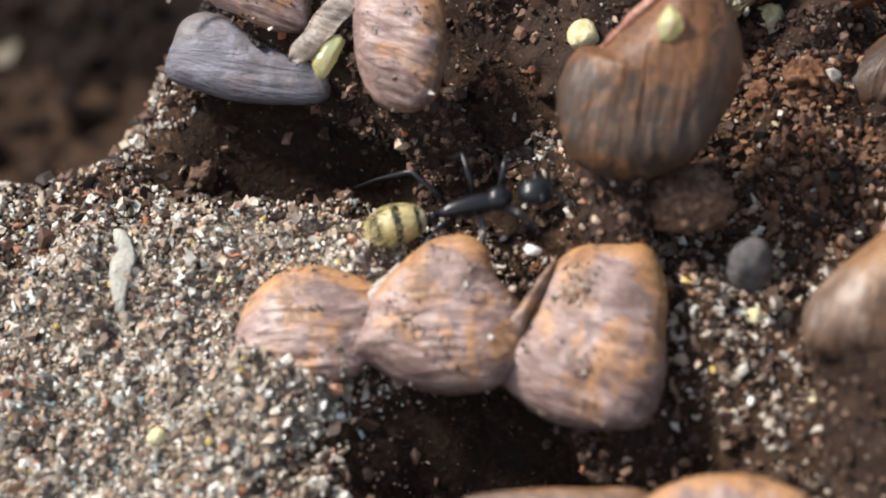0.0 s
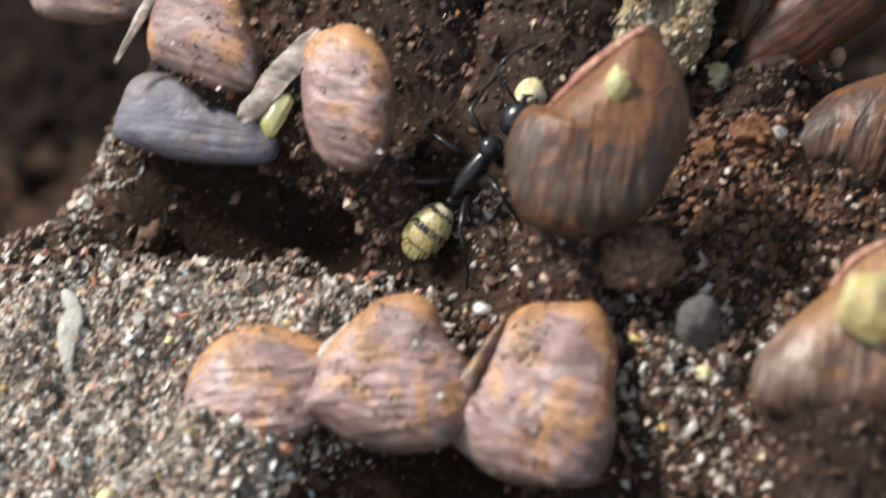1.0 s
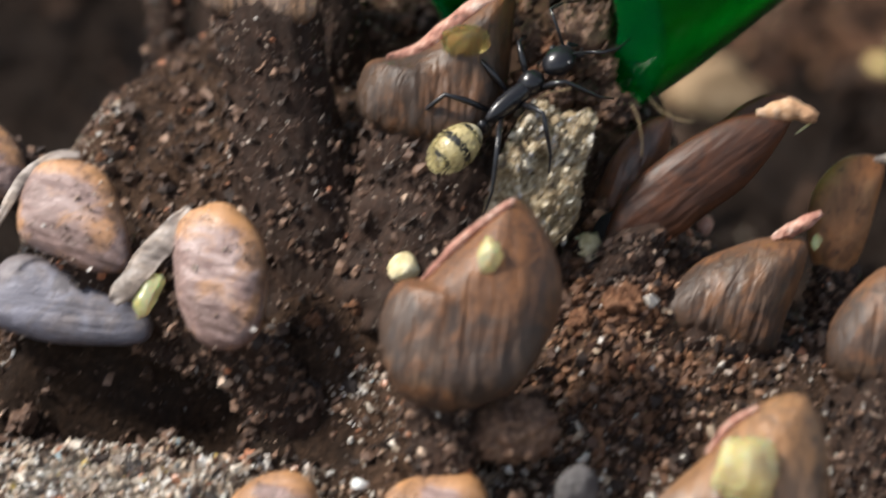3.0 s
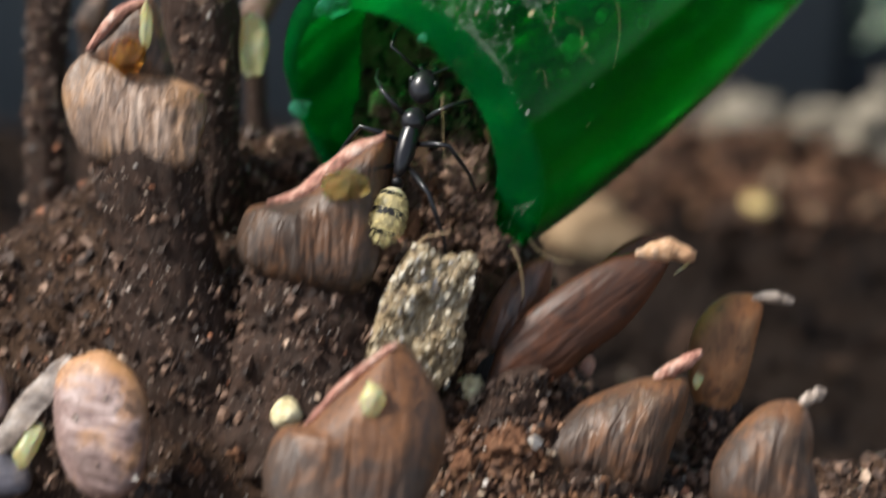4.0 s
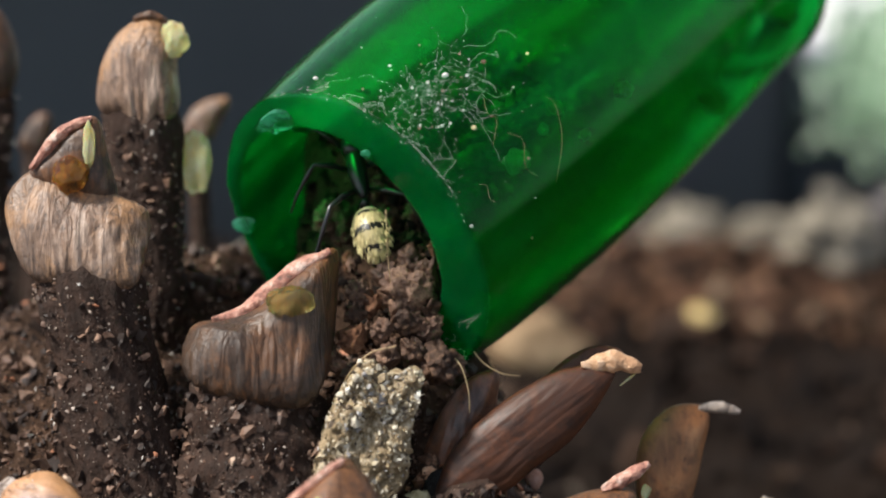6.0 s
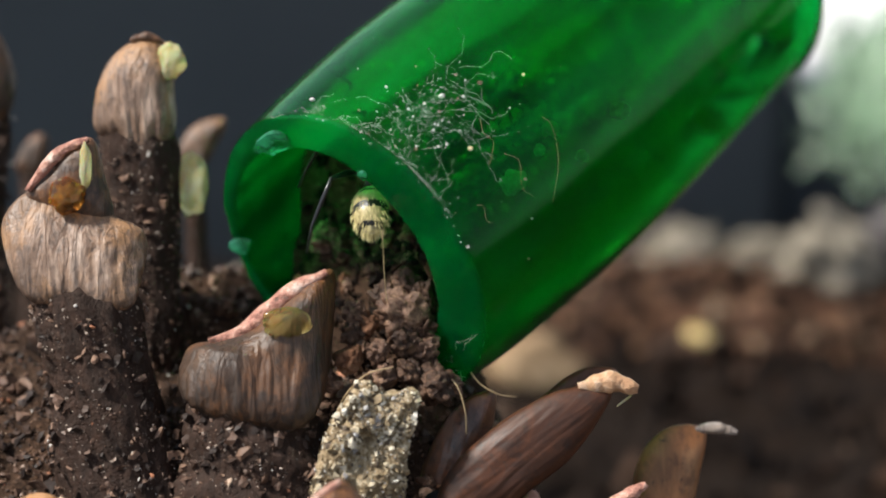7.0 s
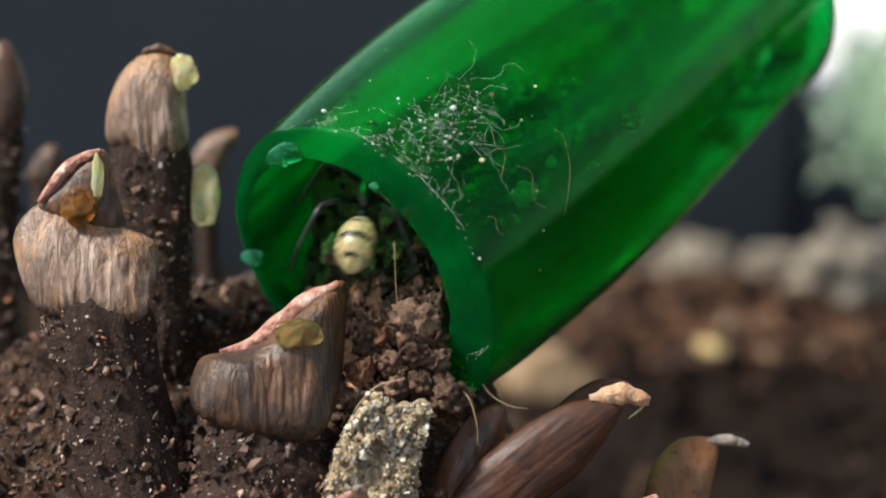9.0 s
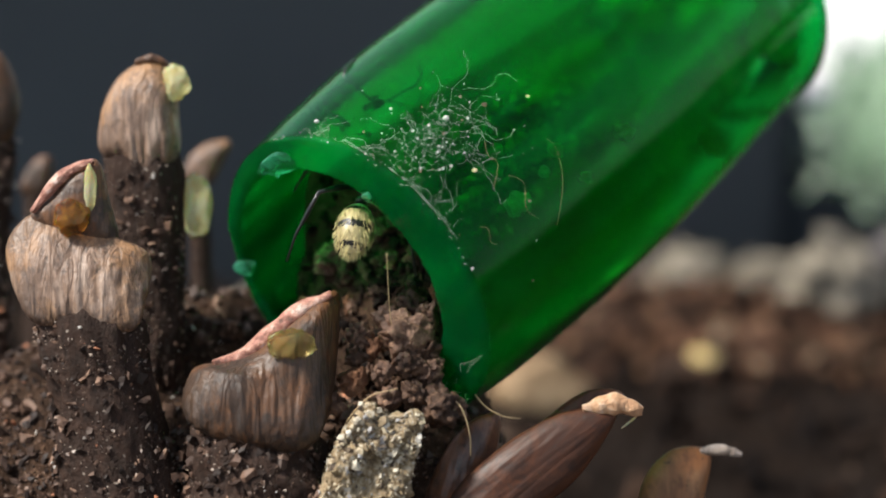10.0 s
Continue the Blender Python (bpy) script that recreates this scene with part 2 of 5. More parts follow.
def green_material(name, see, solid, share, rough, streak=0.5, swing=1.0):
    """Tinted plastic: part clear, part milky, with a glossy skin; streaks along its length paint in highlight bands."""
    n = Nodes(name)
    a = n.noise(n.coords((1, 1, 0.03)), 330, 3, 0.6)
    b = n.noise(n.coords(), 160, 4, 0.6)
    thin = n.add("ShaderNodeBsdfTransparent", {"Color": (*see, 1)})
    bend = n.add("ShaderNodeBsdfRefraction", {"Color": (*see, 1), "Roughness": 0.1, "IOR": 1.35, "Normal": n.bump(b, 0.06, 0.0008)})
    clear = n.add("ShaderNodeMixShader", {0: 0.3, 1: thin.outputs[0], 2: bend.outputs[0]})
    # Stretched noise puts bright and dark highlight bands into the colour.
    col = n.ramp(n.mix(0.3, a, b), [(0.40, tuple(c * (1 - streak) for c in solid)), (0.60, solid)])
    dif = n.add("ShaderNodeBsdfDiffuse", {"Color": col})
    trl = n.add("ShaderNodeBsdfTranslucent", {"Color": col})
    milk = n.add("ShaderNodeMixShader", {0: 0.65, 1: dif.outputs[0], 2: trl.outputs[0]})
    sheen_share = n.ramp(n.mix(0.3, a, b), [(0.40, grey(share * (1 - 0.7 * swing))), (0.60, grey(share * (1 + 0.8 * swing)))])
    body = n.add("ShaderNodeMixShader", {0: sheen_share, 1: clear.outputs[0], 2: milk.outputs[0]})
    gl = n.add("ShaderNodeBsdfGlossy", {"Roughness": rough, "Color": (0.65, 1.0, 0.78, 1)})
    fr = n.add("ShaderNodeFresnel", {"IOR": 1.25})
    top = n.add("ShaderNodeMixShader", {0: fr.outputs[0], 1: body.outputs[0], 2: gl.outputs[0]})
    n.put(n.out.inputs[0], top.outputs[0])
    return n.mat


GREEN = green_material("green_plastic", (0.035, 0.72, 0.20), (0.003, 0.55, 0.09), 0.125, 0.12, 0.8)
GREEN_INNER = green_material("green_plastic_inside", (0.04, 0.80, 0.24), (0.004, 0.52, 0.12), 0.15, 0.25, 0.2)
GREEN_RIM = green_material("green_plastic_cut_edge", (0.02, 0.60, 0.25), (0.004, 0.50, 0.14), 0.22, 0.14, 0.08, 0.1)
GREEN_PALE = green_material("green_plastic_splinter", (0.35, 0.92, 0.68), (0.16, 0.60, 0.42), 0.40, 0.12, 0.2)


def plain_material(name, col, rough, **more):
    n = Nodes(name)
    a = n.noise(n.coords(), 1200, 3)
    c = n.mix(0.35, col, n.ramp(a, [(0.3, grey(0.4)), (0.7, grey(1.0))]), "MULTIPLY")
    return n.set(Base_Color=c, Roughness=rough, **more)


FIBRE = plain_material("pale_fibre", (0.58, 0.66, 0.58), 0.5)
DRY_FIBRE = plain_material("tan_fibre", (0.45, 0.32, 0.17), 0.6)
COTTON = plain_material("white_cotton", (0.92, 0.93, 0.90), 0.9)
ANT_BLACK = plain_material("ant_black", (0.014, 0.014, 0.017), 0.28)
HAIR = plain_material("gold_hair", (0.72, 0.62, 0.30), 0.45)
WHITE_SPECK = plain_material("white_speck", (0.85, 0.85, 0.8), 0.6)


def gaster_material():
    n = Nodes("ant_gaster_banded")
    tc = n.add("ShaderNodeTexCoord").outputs["Object"]
    y = n.add("ShaderNodeSeparateXYZ", {0: tc}).outputs[1]
    jag = n.noise(n.coords((1, 0.15, 1)), 5000, 2)
    shift = n.add("ShaderNodeMath", {0: jag, 1: -0.5}, operation="ADD").outputs[0]
    shift = n.add("ShaderNodeMath", {0: shift, 1: 0.0006}, operation="MULTIPLY").outputs[0]
    yy = n.add("ShaderNodeMath", {0: y, 1: shift}, operation="ADD").outputs[0]
    u = n.add("ShaderNodeMapRange", {0: yy, 1: -0.0065, 2: -0.0013}).outputs[0]
    black, gold = (0.012, 0.011, 0.010), (0.46, 0.38, 0.19)
    gold2 = (0.52, 0.47, 0.32)
    col = n.ramp(u, [(0.0, gold2), (0.12, black), (0.20, gold), (0.43, black), (0.56, gold), (0.80, black), (0.88, gold2), (0.97, black)])
    for e in n.tree.nodes:
        if e.bl_idname == "ShaderNodeValToRGB" and len(e.color_ramp.elements) == 8:
            e.color_ramp.interpolation = "CONSTANT"
    return n.set(Base_Color=col, Roughness=0.33, Normal=n.bump(jag, 0.4, 0.0002))


GASTER = gaster_material()


# ---- mesh helpers ----
def mesh_of(name, verts, faces, material, smooth=True):
    me = bpy.data.meshes.new(name)
    me.from_pydata([tuple(v) for v in verts], [], [tuple(f) for f in faces])
    me.materials.append(material)
    if smooth:
        me.polygons.foreach_set("use_smooth", [True] * len(me.polygons))
    me.update()
    return me


def part(name, data, parent, label=""):
    """Links one mesh as a part of a thing or of a part."""
    ob = new(name, data)
    ob.parent = parent
    return tagged(ob, label)


def loft(rings, close=True):
    """Vertices and faces of a skin over rings of equal count, with capped ends."""
    k = len(rings[0])
    verts = [p for r in rings for p in r]
    faces = []
    for i in range(len(rings) - 1):
        for j in range(k):
            a, b = i * k + j, i * k + (j + 1) % k
            faces.append((a, b, b + k, a + k))
    if close:
        faces.append(tuple(reversed(range(k))))
        faces.append(tuple(range((len(rings) - 1) * k, len(rings) * k)))
    return verts, faces


def tube_path(points, radii, sides=6):
    """A thin tube along points, in metres."""
    rings = []
    pts = [Vector(p) for p in points]
    for i, p in enumerate(pts):
        d = (pts[min(i + 1, len(pts) - 1)] - pts[max(i - 1, 0)]).normalized()
        ref = Vector((0, 0, 1)) if abs(d.z) < 0.9 else Vector((1, 0, 0))
        a = d.cross(ref).normalized()
        b = d.cross(a)
        r = radii[i] if isinstance(radii, (list, tuple)) else radii
        rings.append([p + (a * math.cos(q) + b * math.sin(q)) * r for q in [2 * math.pi * j / sides for j in range(sides)]])
    return loft(rings)


def lump(size, seed, rough=0.25, detail=3, freq=1.3, cuts=4):
    """A faceted irregular stone of about that size (mm, three values), base at z 0."""
    bm = bmesh.new()
    bmesh.ops.create_icosphere(bm, subdivisions=detail, radius=1.0)
    off = Vector((seed * 7.31, seed * 3.17, seed * 1.73))
    for v in bm.verts:
        d = v.co.normalized()
        r = 1 + rough * (noise.noise(d * freq + off) + 0.45 * noise.noise(d * freq * 2.6 + off) + 0.25 * noise.noise(d * freq * 6 + off))
        cell = noise.cell(d * 2 + off)
        v.co = d * r * (1 + 0.12 * rough * cell)
    cut = random.Random(seed)
    for _ in range(cuts):
        d = Vector((cut.gauss(0, 1), cut.gauss(0, 1), cut.gauss(0, 1))).normalized()
        k = cut.uniform(0.70, 1.0)
        for v in bm.verts:
            over = v.co.dot(d) - k
            if over > 0:
                v.co -= d * over * 0.93
    for v in bm.verts:
        v.co = Vector((v.co.x * size[0] / 2, v.co.y * size[1] / 2, v.co.z * size[2] / 2)) * MM
    return bm


def bm_mesh(name, bm, material, smooth=True):
    me = bpy.data.meshes.new(name)
    bm.to_mesh(me)
    bm.free()
    me.materials.append(material)
    if smooth:
        me.polygons.foreach_set("use_smooth", [True] * len(me.polygons))
    return me


# ---- ground ----
def soft_min(a, b, k):
    return -k * math.log(math.exp(-a / k) + math.exp(-b / k))


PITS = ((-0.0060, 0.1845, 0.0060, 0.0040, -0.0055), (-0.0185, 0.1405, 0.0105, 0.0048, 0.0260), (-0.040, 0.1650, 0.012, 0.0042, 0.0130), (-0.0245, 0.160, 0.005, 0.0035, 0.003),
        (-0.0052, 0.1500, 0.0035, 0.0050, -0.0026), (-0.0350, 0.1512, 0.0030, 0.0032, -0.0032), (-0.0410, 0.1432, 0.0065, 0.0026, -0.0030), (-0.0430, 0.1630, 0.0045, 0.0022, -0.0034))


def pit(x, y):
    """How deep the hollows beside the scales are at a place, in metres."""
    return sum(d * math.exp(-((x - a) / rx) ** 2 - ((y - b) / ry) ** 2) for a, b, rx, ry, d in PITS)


def ground_plain(x, y):
    """Height of the mound: it rises from the viewer to a crest and drops to a lower bed behind."""
    u = min(1.0, max(0.0, (x + 0.002) / 0.016))
    u = u * u * (3 - 2 * u)
    crest = 0.208 + 1.5 * min(0.0, max(x, -0.12) + 0.036) - 0.050 * u
    rise = 0.60 * (max(y, 0.06) - 0.187)
    fall = max(0.006 - 0.9 * (y - crest), -0.3)
    low = 0.056 + 0.5 * max(0.0, min(y, 0.46) - 0.354)
    v = min(1.0, max(0.0, (-x - 0.047) / 0.016)) * min(1.0, max(0.0, (y - 0.150) / 0.042))
    drop = 0.026 * v * v * (3 - 2 * v)
    return -soft_min(-(soft_min(rise, fall, 0.007) - pit(x, y) - drop), low, 0.006)


def ground_height(x, y):
    p = Vector((x, y, 0))
    near = 1.0 if y < 0.26 else 1.6
    z = ground_plain(x, y)
    z += near * 0.0019 * noise.noise(p * 90) + 0.0018 * noise.noise(p * 230) + 0.0010 * noise.noise(p * 560)
    return z


def sand_share(x, y):
    """How sandy the mound is at a place, 0 to 1."""
    n = 0.006 * noise.noise(Vector((x, y, 3)) * 120)
    a = 1 / (1 + math.exp((x + 0.022 + n) / 0.0028))
    b = 1 / (1 + math.exp((y - 0.1635 - 0.25 * min(0.0, x + 0.040) + n) / (0.0025 + 0.12 * min(0.04, max(0.0, -x - 0.045)))))
    return a * b * max(0.0, 1 - 315 * max(0.0, pit(x, y)))


def build_ground():
    xs = [-15.0, -5.0, -1.5, -0.60, -0.40, -0.25, -0.18] + [-0.13 + 0.0009 * i for i in range(289)] + [0.18, 0.25, 0.40, 0.60, 1.5, 5.0, 15.0]
    ys = [-15.0, -5.0, -1.0, -0.30, -0.15, -0.05, 0.02, 0.06] + [0.09 + 0.0009 * i for i in range(179)] + [0.255 + 0.004 * i for i in range(45)] + [0.46, 0.52, 0.60, 0.75, 1.5, 5.0, 15.0]
    verts = [(x, y, ground_height(x, y)) for y in ys for x in xs]
    k = len(xs)
    faces = [(j * k + i, j * k + i + 1, (j + 1) * k + i + 1, (j + 1) * k + i) for j in range(len(ys) - 1) for i in range(k - 1)]
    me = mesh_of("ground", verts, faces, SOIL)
    me.materials.append(BED_SHADE_SOIL)
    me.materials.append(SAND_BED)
    me.materials.append(PIT_SHADE_SOIL)
    for poly in me.polygons:
        c = poly.center
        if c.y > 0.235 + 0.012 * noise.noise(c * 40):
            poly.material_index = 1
        # Hollows get the soil with shade in its colour.
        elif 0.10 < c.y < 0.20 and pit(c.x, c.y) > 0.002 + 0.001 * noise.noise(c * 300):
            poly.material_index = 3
        elif -0.085 < c.x < 0.02 and 0.11 < c.y < 0.18 and sand_share(c.x, c.y) > 0.8:
            poly.material_index = 2
    tagged(new("ground", me), "dark brown crumbly soil mound falling to a lower bed", "ground", kind="structure")


build_ground()


def build_wall():
    bm = bmesh.new()
    bmesh.ops.create_cube(bm, size=1.0)
    for v in bm.verts:
        v.co = Vector((-0.4745 + v.co.x * 1.086, 0.43 + v.co.y * 0.04, -0.10 + v.co.z * 0.2))
    for v in bmesh.ops.create_cube(bm, size=1.0)["verts"]:
        v.co = Vector((0.318 + v.co.x * 0.508, 0.431 + v.co.y * 0.036, -0.133 + v.co.z * 0.16))
    bmesh.ops.bevel(bm, geom=bm.edges[:], offset=0.004, segments=2, affect="EDGES")
    tagged(new("wall_back", bm_mesh("wall_back", bm, WALL, False)), "low dark slate grey wall behind the soil bed", "wall", kind="structure")


build_wall()


def build_slab():
    bm = bmesh.new()
    bmesh.ops.create_cube(bm, size=1.0)
    for v in bm.verts:
        v.co = Vector((0.365 + v.co.x * 0.60, 0.84 + v.co.y * 0.80, -0.11 + v.co.z * 0.12))
    bmesh.ops.bevel(bm, geom=bm.edges[:], offset=0.006, segments=2, affect="EDGES")
    tagged(new("pavement", bm_mesh("pavement", bm, WHITE_SLAB, False)), "bright white sunlit paving slab beyond the wall", "paving", kind="structure")


build_slab()


# ---- grains ----
PHI = (1 + 5 ** 0.5) / 2
ICO_V = np.array([(-1, PHI, 0), (1, PHI, 0), (-1, -PHI, 0), (1, -PHI, 0), (0, -1, PHI), (0, 1, PHI),
                  (0, -1, -PHI), (0, 1, -PHI), (PHI, 0, -1), (PHI, 0, 1), (-PHI, 0, -1), (-PHI, 0, 1)]) / 1.9
ICO_F = np.array([(0, 11, 5), (0, 5, 1), (0, 1, 7), (0, 7, 10), (0, 10, 11), (1, 5, 9), (5, 11, 4), (11, 10, 2), (10, 7, 6), (7, 1, 8),
                  (3, 9, 4), (3, 4, 2), (3, 2, 6), (3, 6, 8), (3, 8, 9), (4, 9, 5), (2, 4, 11), (6, 2, 10), (8, 6, 7), (9, 8, 1)])


OCT_V = np.array([(1, 0, 0), (-1, 0, 0), (0, 1, 0), (0, -1, 0), (0, 0, 1), (0, 0, -1)]) * 1.1
OCT_F = np.array([(0, 2, 4), (2, 1, 4), (1, 3, 4), (3, 0, 4), (2, 0, 5), (1, 2, 5), (3, 1, 5), (0, 3, 5)])


def grain_cloud(name, centres, sizes, material, rng, jag=0.72, fine=False):
    """Many small angular grains as one mesh; fine: with eight faces each."""
    n = len(centres)
    base, tris = (OCT_V, OCT_F) if fine else (ICO_V, ICO_F)
    nv, nf = len(base), len(tris)
    q = rng.normal(size=(n, 4))
    q /= np.linalg.norm(q, axis=1)[:, None]
    w, x, y, z = q.T
    R = np.stack([1 - 2 * (y * y + z * z), 2 * (x * y - z * w), 2 * (x * z + y * w), 2 * (x * y + z * w), 1 - 2 * (x * x + z * z), 2 * (y * z - x * w),
                  2 * (x * z - y * w), 2 * (y * z + x * w), 1 - 2 * (x * x + y * y)], axis=1).reshape(n, 3, 3)
    v = base[None] * (1 + jag * rng.uniform(-1, 1, size=(n, nv, 1)))
    v = v * (sizes[:, None, None] * 0.5) * rng.uniform(0.42, 1.4, size=(n, 1, 3))
    v = np.einsum("nij,nkj->nki", R, v) + centres[:, None, :]
    f = tris[None] + (np.arange(n) * nv)[:, None, None]
    me = bpy.data.meshes.new(name)
    me.vertices.add(n * nv)
    me.vertices.foreach_set("co", v.reshape(-1))
    me.loops.add(n * nf * 3)
    me.loops.foreach_set("vertex_index", f.reshape(-1).astype(np.int32))
    me.polygons.add(n * nf)
    me.polygons.foreach_set("loop_start", np.arange(0, n * nf * 3, 3, dtype=np.int32))
    me.polygons.foreach_set("use_smooth", np.zeros(n * nf, dtype=bool))
    me.materials.append(material)
    me.update(calc_edges=True)
    me.validate()
    return me


def scatter(count, xr, yr, keep, size, rng, lift=0.12):
    centres, sizes = [], []
    for x, y, s in zip(rng.uniform(*xr, count), rng.uniform(*yr, count), rng.uniform(0, 1, count)):
        if rng.uniform() < keep(x, y):
            d = size(s)
            centres.append((x, y, ground_height(x, y) + d * lift))
            sizes.append(d)
    return np.array(centres), np.array(sizes)


RNG = np.random.default_rng(4)
c, s = scatter(36000, (-0.084, 0.02), (0.115, 0.182), lambda x, y: max(sand_share(x, y), (0.12 + 0.62 * math.exp(-((x + 0.005) / 0.008) ** 2 - ((y - 0.1515) / 0.008) ** 2)) / (1 + math.exp((y - 0.160) / 0.003)) if pit(x, y) < 0.0008 else 0.0, 0.3 if x < -0.045 and y > 0.150 and pit(x, y) < 0.002 else 0.0), lambda s: 0.00027 + 0.0008 * s ** 2.8, RNG)
tagged(new("sand", grain_cloud("sand", c, s, SAND, RNG, 0.75)), "loose pale multicoloured sand grains on the soil", "sand", kind="stuff")
c, s = scatter(112000, (-0.10, 0.0), (0.115, 0.190), lambda x, y: max(sand_share(x, y), 0.28 if x < -0.045 and y > 0.150 and pit(x, y) < 0.002 else 0.0), lambda s: 0.00024 + 0.00038 * s * s, RNG, 0.3)
tagged(new("fine_sand", grain_cloud("fine_sand", c, s, SAND, RNG, 0.55, True)), "fine pale sand between the larger grains", "sand", kind="stuff")
c, s = scatter(40000, (-0.085, 0.06), (0.112, 0.222), lambda x, y: (1 - 0.85 * sand_share(x, y)) * max(0.35, 1 - 300 * max(0.0, pit(x, y))), lambda s: 0.00026 + 0.0012 * s ** 5, RNG)
tagged(new("soil_crumbs", grain_cloud("soil_crumbs", c, s, CRUMB, RNG)), "dark brown soil crumbs with reddish and pale grit", "soil", kind="stuff")
c, s = scatter(52000, (-0.070, 0.034), (0.124, 0.210), lambda x, y: (1 - 0.6 * sand_share(x, y)) * max(0.4, 1 - 300 * max(0.0, pit(x, y))), lambda s: 0.00014 + 0.00024 * s * s, RNG)
tagged(new("fine_soil", grain_cloud("fine_soil", c, s, CRUMB, RNG, 0.6, True)), "fine brown soil grit between the crumbs", "soil", kind="stuff")
c, s = scatter(30000, (-0.045, 0.024), (0.138, 0.182), lambda x, y: (0.10 + 0.9 * math.exp(-((x + 0.003) / 0.0085) ** 2 - ((y - 0.1515) / 0.008) ** 2)) * (0.4 + 1.2 * max(0.0, noise.noise(Vector((x, y, 8)) * 260))) if pit(x, y) < 0.0012 else 0.0, lambda s: 0.00018 + 0.0005 * s ** 2.5, np.random.default_rng(27), 0.35)
tagged(new("sandy_crust", grain_cloud("sandy_crust", c, s, DUST, RNG, 0.65)), "thin crust of brown sand grains on the soil", "sand", kind="stuff")
c, s = scatter(26000, (-0.012, 0.030), (0.150, 0.188), lambda x, y: 0.85 * math.exp(-((x - 0.0015) / 0.0075) ** 2 - ((y - 0.1685) / 0.0075) ** 2), lambda s: 0.00018 + 0.0009 * s ** 3.5, np.random.default_rng(29), 0.3)
tagged(new("rusty_grit", grain_cloud("rusty_grit", c, s, RUST_GRIT, RNG, 0.65)), "crumbly rusty orange soil between the scales", "soil", kind="stuff")
c, s = scatter(9000, (-0.14, 0.16), (0.215, 0.43), lambda x, y: 1, lambda s: 0.0008 + 0.0045 * s ** 5, RNG)
tagged(new("far_soil_crumbs", grain_cloud("far_soil_crumbs", c, s, DIMMED_CRUMB, RNG)), "coarse soil crumbs on the lower bed, dimmed as in shade", "soil", kind="stuff")


# ---- dry woody scales ----
def spline(points, u):
    """A smooth run through points, u from 0 to 1."""
    p = [points[0] * 2 - points[1], *points, points[-1] * 2 - points[-2]]
    k = min(u * (len(points) - 1), len(points) - 1.0001)
    i, f = int(k), k - int(k)
    a, b, c, d = p[i], p[i + 1], p[i + 2], p[i + 3]
    return 0.5 * (b * 2 + (c - a) * f + (a * 2 - b * 5 + c * 4 - d) * f * f + (b * 3 - a - c * 3 + d) * f ** 3)


def rounded(points, count):
    """A smooth closed outline of that many places round a few corners (x, z)."""
    k = len(points)
    out = []
    for i in range(count):
        f = i / count * k
        j, f = int(f), f - int(f)
        a, b, c, d = (Vector(points[(j + q) % k]) for q in (-1, 0, 1, 2))
        out.append(0.5 * (b * 2 + (c - a) * f + (a * 2 - b * 5 + c * 4 - d) * f * f + (b * 3 - a - c * 3 + d) * f ** 3))
    return out


